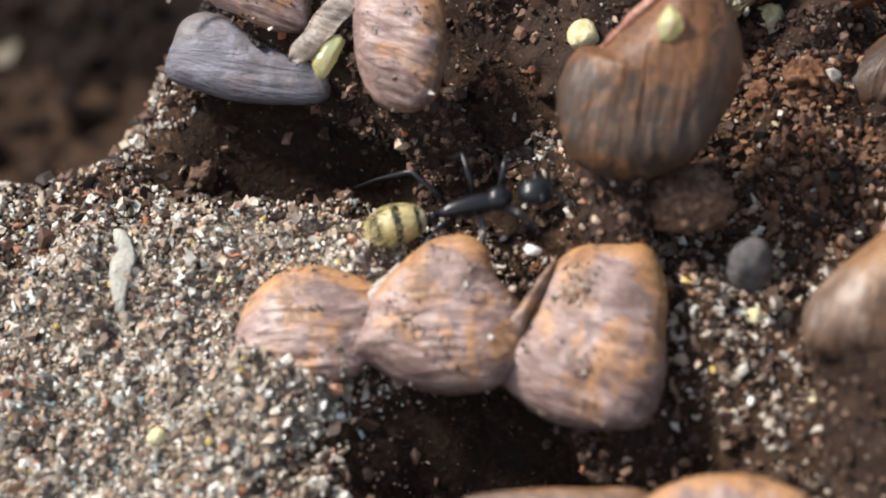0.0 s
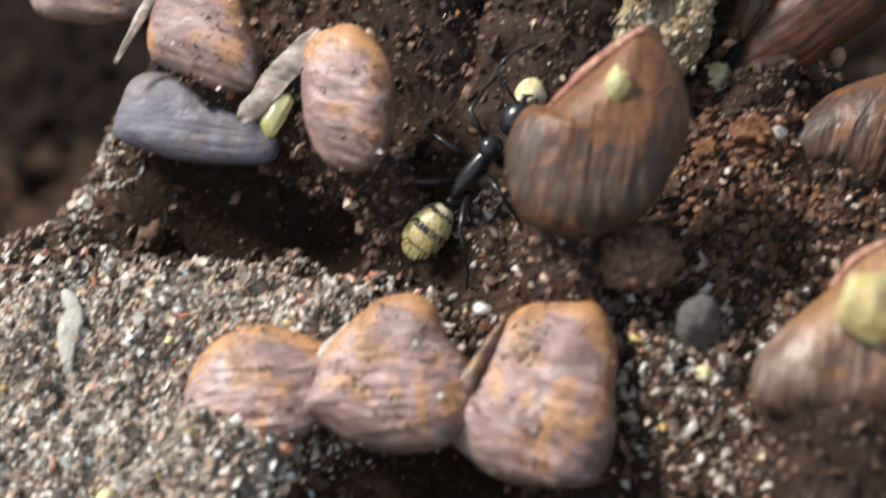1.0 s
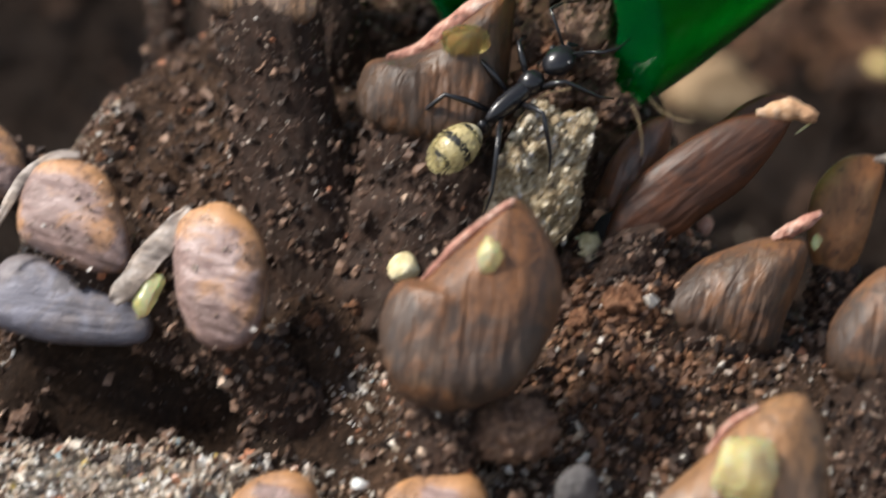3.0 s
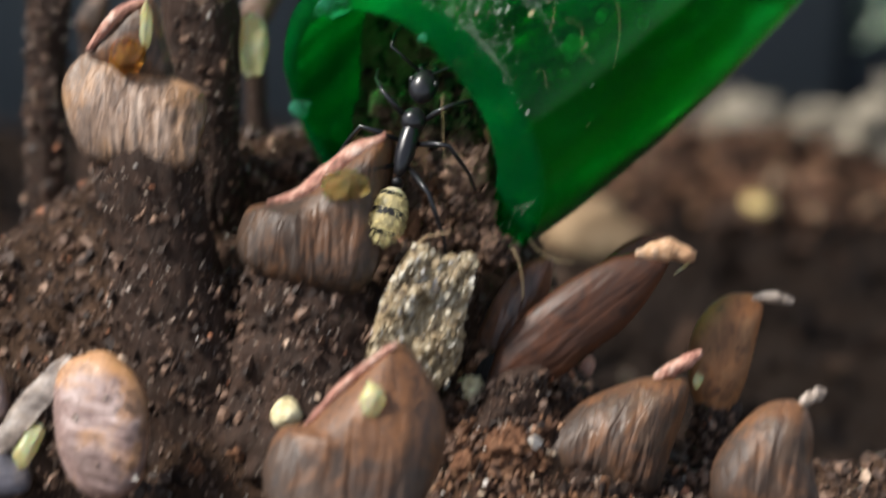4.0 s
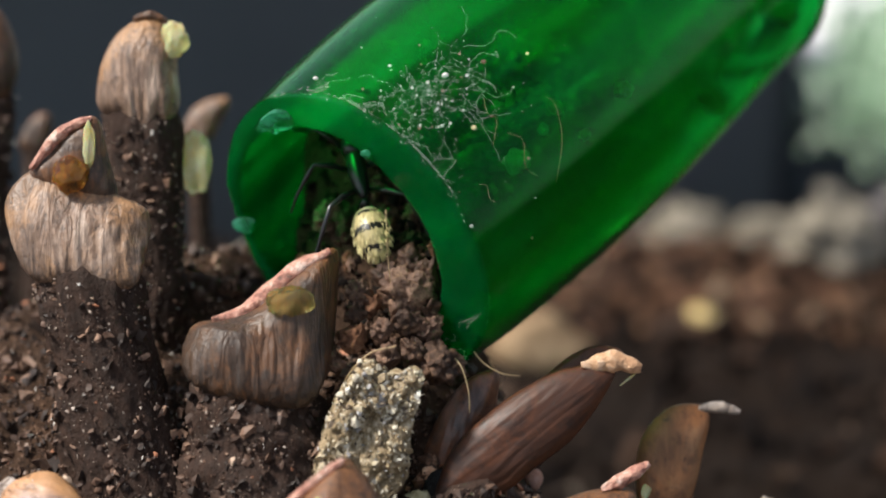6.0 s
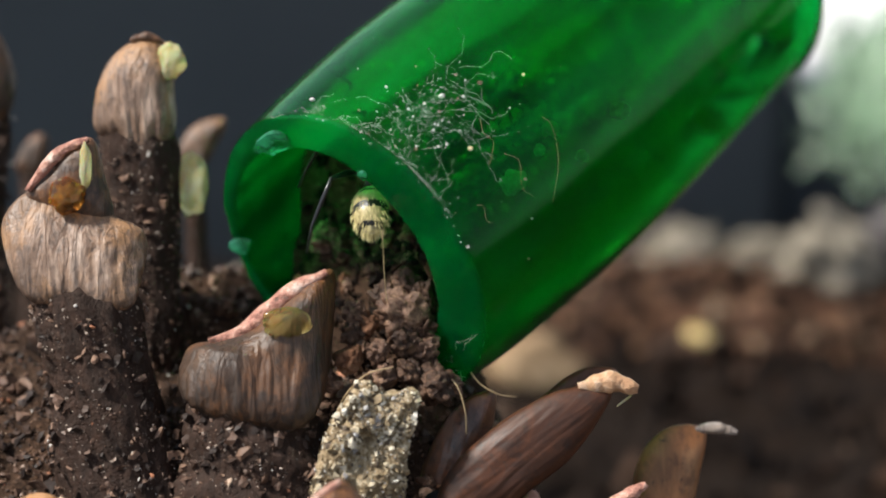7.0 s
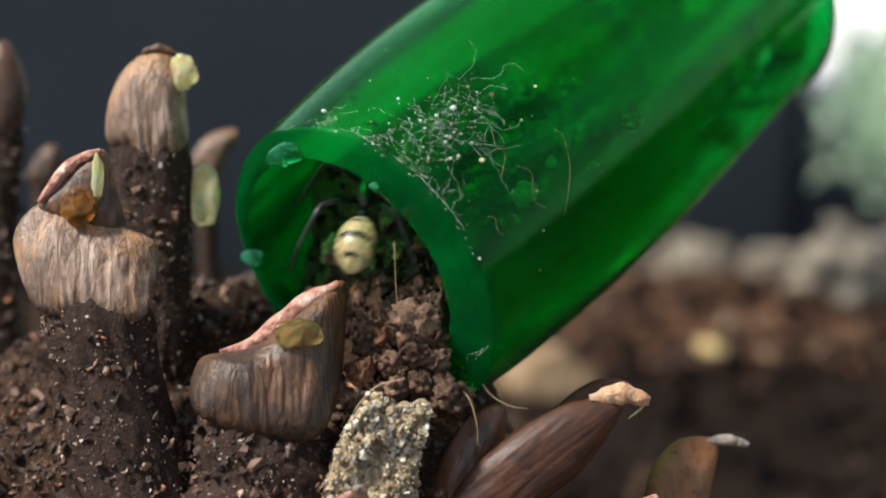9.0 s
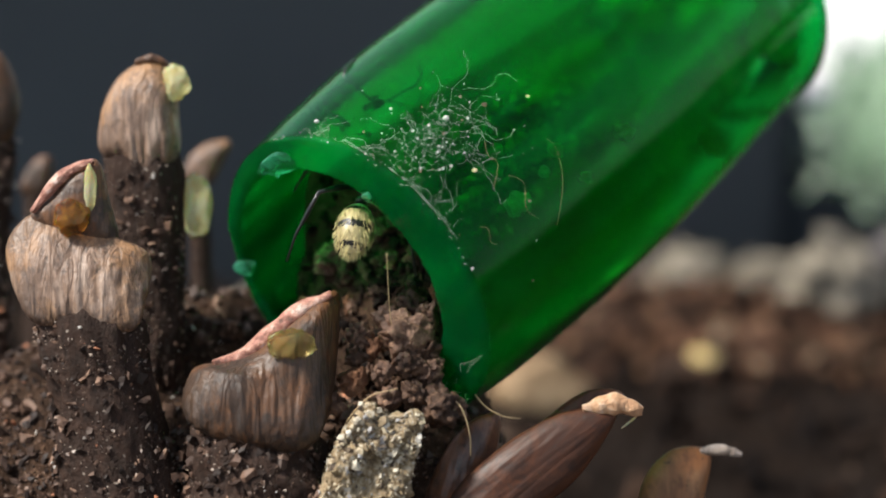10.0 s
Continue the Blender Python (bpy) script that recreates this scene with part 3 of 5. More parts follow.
def pad(name, outline, depth, lip, seed, material, push=0.0, folds=0.095, cup=0.0, wedge=0.0, side=0.0, warm=0.0):
    """A swollen pad in its own x-z plane, facing -y (millimetres): rounded over its upper edge, with an overhanging ragged
    lip below and wrinkles that run up from it. Returns the mesh and the places of its front."""
    count, steps = 144, 30
    edge = rounded(outline, count)
    zs, xs = [p.y for p in edge], [p.x for p in edge]
    low, high = min(zs), max(zs)
    mid = Vector((sum(xs) / count, sum(zs) / count))
    half, tall = (max(xs) - min(xs)) / 2, (high - low) / 2
    verts, lips, margins = [], [], []
    for front, many in ((True, steps), (False, 8)):
        for i in range(many + (1 if front else 0)):
            s = (i / many) ** 0.8 if front else 1 - (i + 1) / (many + 0.5)
            swell_row = []
            for e in edge:
                down = min(1.0, max(0.0, (mid.y - e.y) / tall * 1.4 + 0.1)) * lip
                h = (mid.y + (e.y - mid.y) * s - low) / (high - low)
                swell_row.append(((1 - s ** 2.6) ** (0.42 if side else 0.55) * (1 - 0.82 * down) + 0.82 * down * (1 - 0.12 * s ** 6)) * (1 - wedge * min(1.0, max(0.0, h)) ** 1.3))
            reach = int(16 * (1 - s ** 4))
            swell_row = [sum(swell_row[(j + q) % count] for q in range(-reach, reach + 1)) / (2 * reach + 1) for j in range(count)]
            for j, e in enumerate(edge):
                g = 1 + 0.020 * noise.noise(Vector((j * 0.55, seed, 2))) * (s ** 6) if e.y < mid.y else 1 + 0.012 * noise.noise(Vector((j * 0.3, seed, 8))) * s ** 6
                p = mid + (e - mid) * s * g
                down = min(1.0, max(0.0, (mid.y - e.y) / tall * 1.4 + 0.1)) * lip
                if front:
                    h = (p.y - low) / (high - low)
                    y = -depth * swell_row[j]
                    near_lip = max(0.0, 1 - h / 0.75)
                    fibre = noise.noise(Vector((p.x * 1.5 + 0.7 * noise.noise(Vector((p.x * 0.3, p.y * 0.35, seed))), p.y * 0.13, seed * 3.1)))
                    fine = noise.noise(Vector((p.x * 2.7, p.y * 0.32, seed * 1.7)))
                    y -= folds * (fibre * (0.2 + 1.0 * near_lip) + 0.55 * fine * (0.6 + near_lip)) * min(depth, 3.5) * 0.6 * min(1.0, (1 - s) * 5 + down)
                    y -= depth * (0.07 * noise.noise(Vector((p.x * 0.22, p.y * 0.22, seed * 5.3))) + 0.03 * noise.noise(Vector((p.x * 0.7, p.y * 0.30, seed * 2.3)))) * min(1.0, 2 * (1 - s))
                    y += cup * depth * max(0.0, 1 - s * s)
                else:
                    y = -depth * 0.82 * down * 0.75 * s ** 3 + depth * 0.4 * (1 - s * s)
                verts.append(Vector((p.x, y + push, p.y)) * MM)
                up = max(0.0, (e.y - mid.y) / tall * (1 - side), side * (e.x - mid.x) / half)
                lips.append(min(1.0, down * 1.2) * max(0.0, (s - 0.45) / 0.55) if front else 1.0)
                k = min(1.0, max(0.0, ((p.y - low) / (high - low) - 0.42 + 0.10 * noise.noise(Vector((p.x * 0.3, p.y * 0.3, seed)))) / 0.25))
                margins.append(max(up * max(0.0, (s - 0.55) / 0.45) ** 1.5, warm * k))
    rows = steps + 1 + 8
    faces = [(i * count + j, i * count + (j + 1) % count, (i + 1) * count + (j + 1) % count, (i + 1) * count + j) for i in range(rows - 1) for j in range(count)]
    faces.append(tuple(range((rows - 1) * count, rows * count)))
    me = mesh_of(name, verts, faces, material)
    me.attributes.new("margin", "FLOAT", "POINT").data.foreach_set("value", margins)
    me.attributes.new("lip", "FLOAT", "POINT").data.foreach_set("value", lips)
    return me, verts[count * 6:count * steps]


def scale(place, lean, turn, stalk, hood, wood, label, blade=(), wedge=0.0, crest=(), seed=1, deep=0.45, back=None, crest_w=0.8, tip_mat=None, lean_out=0.3, grit=750, dust=0, fold=(), flat=0.75, warm=0.0, folds=0.0):
    """One woody scale: a soil-coated stalk, a wrinkled hood with an overhanging lip, a smooth blade that rises behind the
    hood and a horny crest along its edge. place: in the world, in millimetres; lean: degrees by which its face looks up; turn:
    degrees by which it leans to its left; stalk: feet and shoulders; all outlines as (x, z) in its own plane."""
    thing = new("woody_scale")
    thing.matrix_basis = pose(place[0] * MM, place[1] * MM, place[2] * MM, -lean, 0, 0) @ pose(0, 0, 0, 0, -turn, 0)
    xs, zs = [p[0] for p in hood], [p[1] for p in hood]
    wide = min(max(xs) - min(xs), max(zs) - min(zs))
    depth = wide * deep
    off = Vector((seed * 3.7, seed * 1.9, seed * 5.3))
    rng = np.random.default_rng(seed + 70)
    # stalk
    fl, fr, tl, tr = (Vector((p[0], 0, p[1])) for p in stalk)
    sides, rings, sunk, dive = 64, [], -0.6 if turn > 60 else -1.0, 5.0 if turn > 60 else 0.0
    for i in range(38):
        u = sunk + (1.12 - sunk) * i / 37
        lft, rgt = fl.lerp(tl, u), fr.lerp(tr, u)
        mid, half = (lft + rgt) / 2, (rgt - lft) / 2 * (0.97 + 0.10 * max(0.0, 0.35 - u) if u < 1 else 0.97 - 1.6 * (u - 1))
        ring = []
        for j in range(sides):
            a = 2 * math.pi * j / sides
            ca, sa = math.cos(a), math.sin(a)
            k = 1 + 0.13 * noise.noise(Vector((ca * 1.2, sa * 1.2, u * 3)) + off) + 0.09 * noise.noise(Vector((ca * 5, sa * 5, u * 4)) + off) + 0.08 * noise.noise(Vector((ca * 12, sa * 12, u * 9)) + off)
            ring.append((mid + half * ca * k + Vector((0, sa * half.length * (0.62 if dive else 0.75) * k + depth * (0.12 if dive else 0.0) + dive * max(0.0, 1 - u), 0))) * MM)
        rings.append(ring)
    part("stalk", mesh_of("stalk", *loft(rings), STALK), thing, "dark soil-coated stalk")
    centres = []
    for _ in range(grit):
        i, j = int(25 * rng.uniform() ** 1.3) + 10, sides // 2 + rng.integers(0, sides // 2)
        centres.append(tuple(rings[i][j] + Vector((rng.uniform(-1, 1), 0, rng.uniform(-1, 1))) * 0.0004))
    part("clinging_soil", grain_cloud("clinging_soil", np.array(centres), 0.00014 + 0.0009 * rng.uniform(size=grit) ** 4, CRUMB, rng), thing, "brown soil grains clinging to the scale")
    # patches of bright sand held by the stalk
    spots = []
    for _ in range(grit * 2 if grit > 100 and turn < 60 else 0):
        p = rings[int(rng.integers(8, 37))][sides // 2 + int(rng.integers(0, sides // 2))] + Vector((rng.uniform(-1, 1), 0, rng.uniform(-1, 1))) * 0.0004
        if noise.noise(p * 380 + off) > 0.16:
            spots.append(tuple(p))
    if spots:
        part("clinging_sand", grain_cloud("clinging_sand", np.array(spots), 0.00010 + 0.00036 * rng.uniform(size=len(spots)) ** 3, DUST, rng, 0.6, True), thing, "pale sand grains stuck to the stalk")
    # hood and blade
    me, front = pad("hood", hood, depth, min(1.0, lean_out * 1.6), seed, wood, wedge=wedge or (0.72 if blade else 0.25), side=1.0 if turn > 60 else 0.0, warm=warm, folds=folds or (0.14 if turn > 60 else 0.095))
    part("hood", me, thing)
    if blade:
        me, _ = pad("blade", blade, depth * 0.5, 0.0, seed + 40, back or wood, depth * 0.10, 0.05)
        part("blade", me, thing, "smooth brown blade rising behind the hood")
    if fold:
        me, _ = pad("fold", fold, depth * 0.5, 0.0, seed + 60, WOOD, -depth * 0.22, 0.05)
        part("fold", me, thing, "curled brown edge of the scale")
    if dust:
        spots = [p for p in (front[int(rng.integers(0, len(front)))] for _ in range(dust * 5)) if noise.noise(p * 300 + off) > 0.10]
        spots = np.array([tuple(p) for p in spots]) + rng.normal(size=(len(spots), 3)) * (0.0003, 0.00006, 0.0003)
        part("sand_dust", grain_cloud("sand_dust", spots, 0.00012 + 0.00034 * rng.uniform(size=len(spots)) ** 2, DUST, rng), thing, "brown and pale sand grains lying on the scale")
    # horny crest, thickest past its middle
    if crest:
        line = [Vector((p[0], -depth * 0.24, p[1])) for p in crest]
        rings = []
        for i in range(48):
            u = i / 47
            p, d = spline(line, u), (spline(line, min(1.0, u + 0.03)) - spline(line, max(0.0, u - 0.03))).normalized()
            across = Vector((0, 1, 0)).cross(d).normalized()
            w = crest_w * 0.5 * (0.22 + 0.78 * math.sin(math.pi * min(1.0, 0.05 + u * 0.90)) ** 0.8) * (1 + 0.35 * noise.noise(Vector((u * 5, seed, 3))))
            rings.append([(p + across * w * math.cos(q) + Vector((0, w * flat * math.sin(q), 0)) + 0.09 * crest_w * noise.noise_vector(Vector((u * 2 * (len(crest) - 1), math.cos(q) * 1.2, math.sin(q) * 1.2 + seed)))) * MM for q in [2 * math.pi * j / 18 for j in range(18)]])
        part("tip", mesh_of("tip", *loft(rings), tip_mat or TIP), thing, "horny crest and tip")
    return tagged(thing, label, "plant scale", "woody scales")


def resin(thing, spot, size, material, seed, label):
    """A drop of resin on a scale's face; spot and size as (x, z) in the scale's plane, in millimetres."""
    ob = part("resin_drop", bm_mesh("resin_drop", lump((size[0], min(size) * 0.6, size[1]), seed, 0.3, 4, 1.2, 2), material), thing, label)
    x, z = spot[0] * MM, spot[1] * MM
    under = [v.co.y for o in thing.children if o.name.split(".")[0] in ("hood", "blade") for v in o.data.vertices if abs(v.co.x - x) < 0.0006 and abs(v.co.z - z) < 0.0006]
    ob.matrix_basis = Matrix.Translation((x, min(under, default=0.0) - 0.08 * min(size) * MM, z))


s_a = scale((-31.7, 184, 11.0), 20, 0, ((-1.5, -13.8), (8.7, -13.8), (-3.7, 1.5), (5.7, 0.9)),
            ((-4.2, 10.7), (-6.4, 8.1), (-5.9, 4.7), (-3.6, 1.2), (0.2, 1), (4.9, 0.5), (6.1, 3.7), (6.1, 7.1), (3.4, 8.6), (-1.3, 10.4)), WOOD_ASH, "upright pale brown woody scale with amber resin at its tip",
            blade=((-4.5, 10.3), (-2.4, 12.6), (-1, 14.3), (0.7, 15.4), (1.8, 15.1), (2.6, 12.1), (3.3, 8.1), (0.2, 7.6), (-2.8, 8.6)),
            crest=((-4, 10.8), (-2.3, 13), (-0.8, 14.4), (1.4, 15.3)), seed=1, deep=0.36, back=WOOD_BROWN, crest_w=1.1, lean_out=0.5)
resin(s_a, (-0.3, 10.5), (3.2, 3.1), RESIN_AMBER, 3, "glossy amber resin")
resin(s_a, (1.2, 13.1), (1.1, 4.0), RESIN, 3, "yellow resin")
s_b = scale((-27.0, 200, 19.0), 18, 0, ((-2.6, -18.4), (3.5, -18.4), (-4.4, 2.8), (3.1, 1.6)),
            ((-4.6, 3.4), (-4.6, 6.7), (-3.4, 9.7), (-1.3, 11.5), (0.8, 11.9), (2.5, 10.2), (2.7, 7), (2.9, 3.6), (1.5, 1.6), (-0.1, 0.4), (-2.4, 2.3)), WOOD_ASH, "tall upright brown woody scale with yellow resin",
            crest=((-1.3, 11.6), (0.3, 12), (1.9, 11.4)), seed=2, deep=0.42, tip_mat=WOOD_DARK, crest_w=0.9)
resin(s_b, (2.7, 9.8), (2.5, 3.1), RESIN, 4, "pale yellow drop of resin")
resin(s_b, (4.4, -1.9), (2.8, 5.9), RESIN, 5, "hanging yellow resin flake")
s_c = scale((-45, 215, 12), 18, 0, ((-2.3, -13.7), (1.4, -13.7), (-2.3, 5.9), (2.3, 6.1)),
            ((-2.5, 9.6), (-1.6, 13.8), (0.7, 15.2), (2.2, 13), (3, 9.6), (2.1, 6.5), (-0.6, 4.9)), WOOD_DARK, "tall dark brown woody scale at the edge of the mound", seed=3, deep=0.45)
s_d = scale((-16.3, 180, 3.0), 22, 0, ((-6.6, -8.2), (7.2, -8.2), (-5.4, 0.9), (6, -0.5)),
            ((-5.2, 6.1), (-6.1, 3.9), (-5.5, 1.6), (-3, 0.1), (0.2, -0.7), (3.5, -1.1), (5.6, -0.2), (6.8, 2.7), (7.3, 7.1), (7.5, 12), (6.8, 12.8), (4.7, 11.6), (2.5, 9.6), (-0.3, 7.5), (-3, 6.6)), WOOD_DARK, "dark brown ridged woody scale with a pink crest",
            crest=((-3.4, 6.5), (-0.8, 7.2), (1.7, 9.1), (4.4, 11.2), (6.8, 12.6)), seed=4, deep=0.42, crest_w=1.7, lean_out=0.55, wedge=0.5)
resin(s_d, (3.5, 8.3), (3.9, 2.6), RESIN_CLEAR, 6, "translucent yellow resin")
s_e = scale((-11.5, 160, -6.0), 28, -3, ((-3.2, -12.9), (1.9, -12.3), (-4.5, -5.5), (1.5, -4.9)),
            ((-6, 4.1), (-7, 1.1), (-6.4, -1.9), (-4.9, -4.5), (-2.4, -5.6), (1.3, -5.3), (4.6, -3.4), (6.7, 0.1), (7.7, 4.4), (6.7, 8), (4.9, 10.7), (3.3, 11.9), (1.9, 11), (-0.1, 8.8), (-2.2, 6.6), (-3.7, 4.9)), WOOD_BROWN, "broad brown woody scale with a yellow resin spot",
            crest=((-3.8, 4.6), (-2.4, 6.3), (-0.9, 8.1), (1.4, 10.3), (3.2, 11.8)), seed=5, deep=0.42, crest_w=0.9, lean_out=0.5, wedge=0.5, warm=0.8)
resin(s_e, (1.6, 7.1), (1.8, 2.8), RESIN, 7, "pale yellow drop of resin")
s_f = scale((11.0, 173, -11.0), 28, -12, ((-5.8, -11.3), (5.1, -9.4), (-5.6, -0.9), (4.4, -0.9)),
            ((-6.5, 0.4), (-4.3, 4.1), (-1.1, 6.6), (1.5, 7.9), (4.5, 8.4), (5, 5.7), (4.5, 1.5), (3.8, -2), (1, -2.5), (-2.4, -2), (-5.1, -1.9)), WOOD_BROWN, "brown woody scale leaning over with a pink tip",
            crest=((1.6, 7.9), (3.6, 9.4), (5.2, 11)), seed=6, deep=0.42, crest_w=1.3, lean_out=0.4)
resin(s_f, (5.5, 8.5), (0.9, 1.5), RESIN, 8, "pale yellow drop of resin")
s_g = scale((20.5, 183, -8.0), 25, -6, ((-1.1, -8.6), (3, -8.1), (-1.9, -3), (1.8, -2.6)),
            ((-2.5, -0.5), (-2.6, 4.1), (-0.6, 7.2), (2, 8), (3.4, 7.2), (3.2, 4.1), (2.6, -0.4), (1.2, -3.7), (-0.5, -4.5)), WOOD_TAN, "slim brown woody scale with a pale tip",
            crest=((2.3, 7.6), (4.3, 7.9), (6.1, 7.7)), seed=7, deep=0.3, crest_w=1.1, lean_out=0.0, tip_mat=TIP_GREY)
s_h = scale((24.0, 165, -7.0), 28, -6, ((-3.8, -10.9), (4.6, -9.8), (-4.7, -3.8), (3.5, -2.8)),
            ((-5.2, -3), (-5.4, -0.1), (-4.2, 2.5), (-2.3, 4.9), (-0.5, 5.9), (1.4, 5.9), (2.6, 4), (2.9, 0.9), (3.7, -2.8), (1.1, -4.8), (-3.1, -4.8)), WOOD_BROWN, "brown woody scale with a grey horny tip",
            crest=((1.2, 5.8), (2.2, 6.6), (3.2, 7.1)), seed=8, deep=0.45, crest_w=1.2, tip_mat=TIP_GREY, lean_out=0.3)
s_i = scale((8.0, 178, 1.0), 25, -52, ((3.1, -15.7), (6.9, -10.6), (-0.2, -10.2), (2.3, -5.2)),
            ((0.6, -10.8), (-2.4, -7), (-3.1, -1.5), (-2.5, 3.9), (-1.1, 7.2), (0.7, 8.9), (2.2, 6), (3.2, 2.1), (3.2, -1.6), (3.1, -5.8)), WOOD_DEEP, "dark reddish glossy woody scale leaning outwards with a pale tip",
            crest=((-1.3, 6.7), (0, 9.1), (2, 10.7)), seed=9, deep=0.3, tip_mat=TIP_CREAM, crest_w=1.8, lean_out=0.0)
resin(s_i, (2.1, 9.3), (0.2, 2.0), RESIN, 8, "small clear resin bead")
s_v = scale((12.5, 182, 4.5), 22, -55, ((0.3, -6.6), (2.3, -3.7), (-0.9, -3.6), (0.6, -1.3)),
            ((-1.1, -3.3), (-1.4, -2), (-1.5, 0.1), (-1, 2.2), (0.6, 3.9), (2, 3.2), (0.9, 0.3)), WOOD_DEEP, "blackish woody scale behind a reddish one", seed=10, deep=0.3, lean_out=0.0)
s_k = scale((12.0, 148, -17.0), 30, 0, ((-6.8, -15.2), (4.5, -14.5), (-8.4, -2.4), (5, -1.7)),
            ((-6, 5), (-8.7, 2.1), (-9.5, -0.5), (-8.6, -2.5), (-4.9, -2.8), (-0, -2.6), (4.3, -1.7), (5.7, 2.2), (6, 7.1), (4.6, 11.6), (2.7, 12.3), (0.2, 11.3), (-2, 9.6), (-3.8, 7.1)), WOOD, "broad brown woody scale carrying a large resin drop",
            crest=((-3.7, 7.4), (-1.8, 9.8), (0.3, 11.2)), seed=11, deep=0.40, crest_w=0.8, lean_out=0.4, wedge=0.45, warm=0.9)
resin(s_k, (-1.1, 6.4), (5.2, 5.5), RESIN, 13, "large pale yellow drop of resin")
s_l = scale((-39.0, 148, -23.4), 52, 94, ((2.1, -10.2), (-1.7, -10.4), (4.1, -7.3), (-2.8, -6.7)),
            ((-1.9, 5.6), (1, 5), (3.9, 3.7), (6, 1), (6.3, -1.6), (5.4, -4.8), (3.6, -7.8), (0.2, -8), (-2.8, -6.2), (-4.2, -3.4), (-4, 0.4), (-4.5, 3.7), (-3.5, 5.3)), WOOD_PALE, "pinkish brown woody scale lying half buried in sand", seed=12, deep=0.34, dust=190, lean_out=0.3)
s_m = scale((-28.0, 150, -20.6), 50, 94, ((-0.5, -11.8), (-6.2, -12), (0.4, -7.6), (-6.8, -6.9)),
            ((-4.2, 6.4), (-1.7, 5.5), (1, 4.5), (3.7, 2.3), (5.7, -0.3), (6, -3.1), (4.7, -5), (2.3, -5.9), (-0.6, -8.1), (-4.4, -8.2), (-6.9, -6.2), (-7.4, -2.3), (-6.6, 1.5), (-5, 4.4)), WOOD_PALE, "pinkish brown woody scale lying between two others",
            crest=((3.5, 2.3), (0.8, 4.3), (-1.7, 5.5), (-4, 7)), seed=13, deep=0.40, dust=150, tip_mat=TIP_GREY, crest_w=1.5, lean_out=0.3)
s_n = scale((-16.0, 151, -20.0), 48, 70, ((-13.4, -10.6), (-8.3, -17.2), (-9.2, -2.8), (-3.3, -9.4)),
            ((-7.6, 3.8), (-4.6, 3.5), (-1, 3.2), (2.6, 2.8), (4.8, 1.5), (6.5, -1.6), (6.9, -4.1), (4.2, -6.6), (0.7, -8.1), (-2.7, -9.6), (-6.5, -9.8), (-8.5, -6.8), (-9.5, -2.9), (-9.1, 0.3)), WOOD_PALE, "large pinkish brown woody scale dusted with soil",
            fold=((-7.8, 4.1), (-5.3, 4.5), (-3.1, 4.1), (-0.8, 3.5), (1.8, 3.1), (2.8, 2.5), (0.2, 2), (-2.7, 2.2), (-5.1, 1.8), (-6.9, 2.4)), seed=14, deep=0.42, dust=190, lean_out=0.3)
s_o = scale((-30.5, 167, -5.0), 40, 72, ((-10, -2.4), (-7.4, -9.1), (-4, 5.8), (-3.8, -3.7)),
            ((-0.6, 6.7), (2.7, 7.4), (4.7, 5.8), (5.5, 4), (4.6, 1.5), (2.7, -0.7), (-0.9, -2.2), (-4.4, -2.8), (-6.3, -1.1), (-6.6, 1.7), (-4.5, 4.5)), WOOD_PALE, "brown woody scale with a grey leafy tip and resin",
            crest=((3.8, 6.9), (1.1, 7.6), (-2.2, 8.8), (-6, 10)), seed=15, deep=0.34, dust=40, tip_mat=TIP_GREY, flat=0.13, crest_w=2.5, lean_out=0.3)
resin(s_o, (-4.2, 7.6), (4.1, 2.3), RESIN, 17, "pale yellow drop of resin")
s_p = scale((-43.5, 172, -1.0), 38, 72, ((-10.8, -14.3), (-4.4, -11.7), (-6.1, 3.1), (-2.4, -3.2)),
            ((-4.5, 6.6), (-1.6, 7.4), (1.2, 7), (2.5, 4.9), (2.8, 1.9), (1.2, -0.6), (-1.7, -2.9), (-4.6, -4.2), (-5.9, -1.2), (-5.8, 2.4), (-5.5, 5.2)), WOOD_PALE, "brown woody scale with a thin curled tip",
            crest=((3.2, 3.7), (2.2, 6), (-0.5, 7.6), (-3.4, 8.1), (-7, 8.5)), seed=16, deep=0.32, dust=30, tip_mat=TIP_GREY, flat=0.3, crest_w=1.1, lean_out=0.3)
s_q = scale((-57.0, 180, 2.0), 38, 72, ((-1, -12.6), (-6.7, -14.9), (0.4, -3.1), (-5.6, -5.6)),
            ((-5.2, 5.8), (-1.4, 6.3), (1.4, 4.6), (1.8, 1.2), (1, -2.5), (-1.1, -5.7), (-4, -6.4), (-6.5, -3.2), (-7.6, 0.3), (-7.9, 3.5)), WOOD_PALE, "brown woody scale lying on the mound",
            crest=((1.3, 4.6), (-2.9, 5.7), (-7.2, 5.5)), seed=17, deep=0.32, tip_mat=TIP_GREY, crest_w=0.7, lean_out=0.3)
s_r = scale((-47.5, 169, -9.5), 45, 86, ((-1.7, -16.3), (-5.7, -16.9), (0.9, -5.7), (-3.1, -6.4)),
            ((-1.9, 6.7), (1, 6.6), (3.3, 5.9), (4.2, 3.6), (3.3, 0.1), (1.3, -4.7), (-0.1, -7.9), (-2.7, -7.9), (-3.5, -1.4), (-2.9, 3.8)), WOOD_SHADED, "woody scale under its neighbour, blue-grey shade in its colour", seed=18, deep=0.34, lean_out=0.3, folds=0.05)
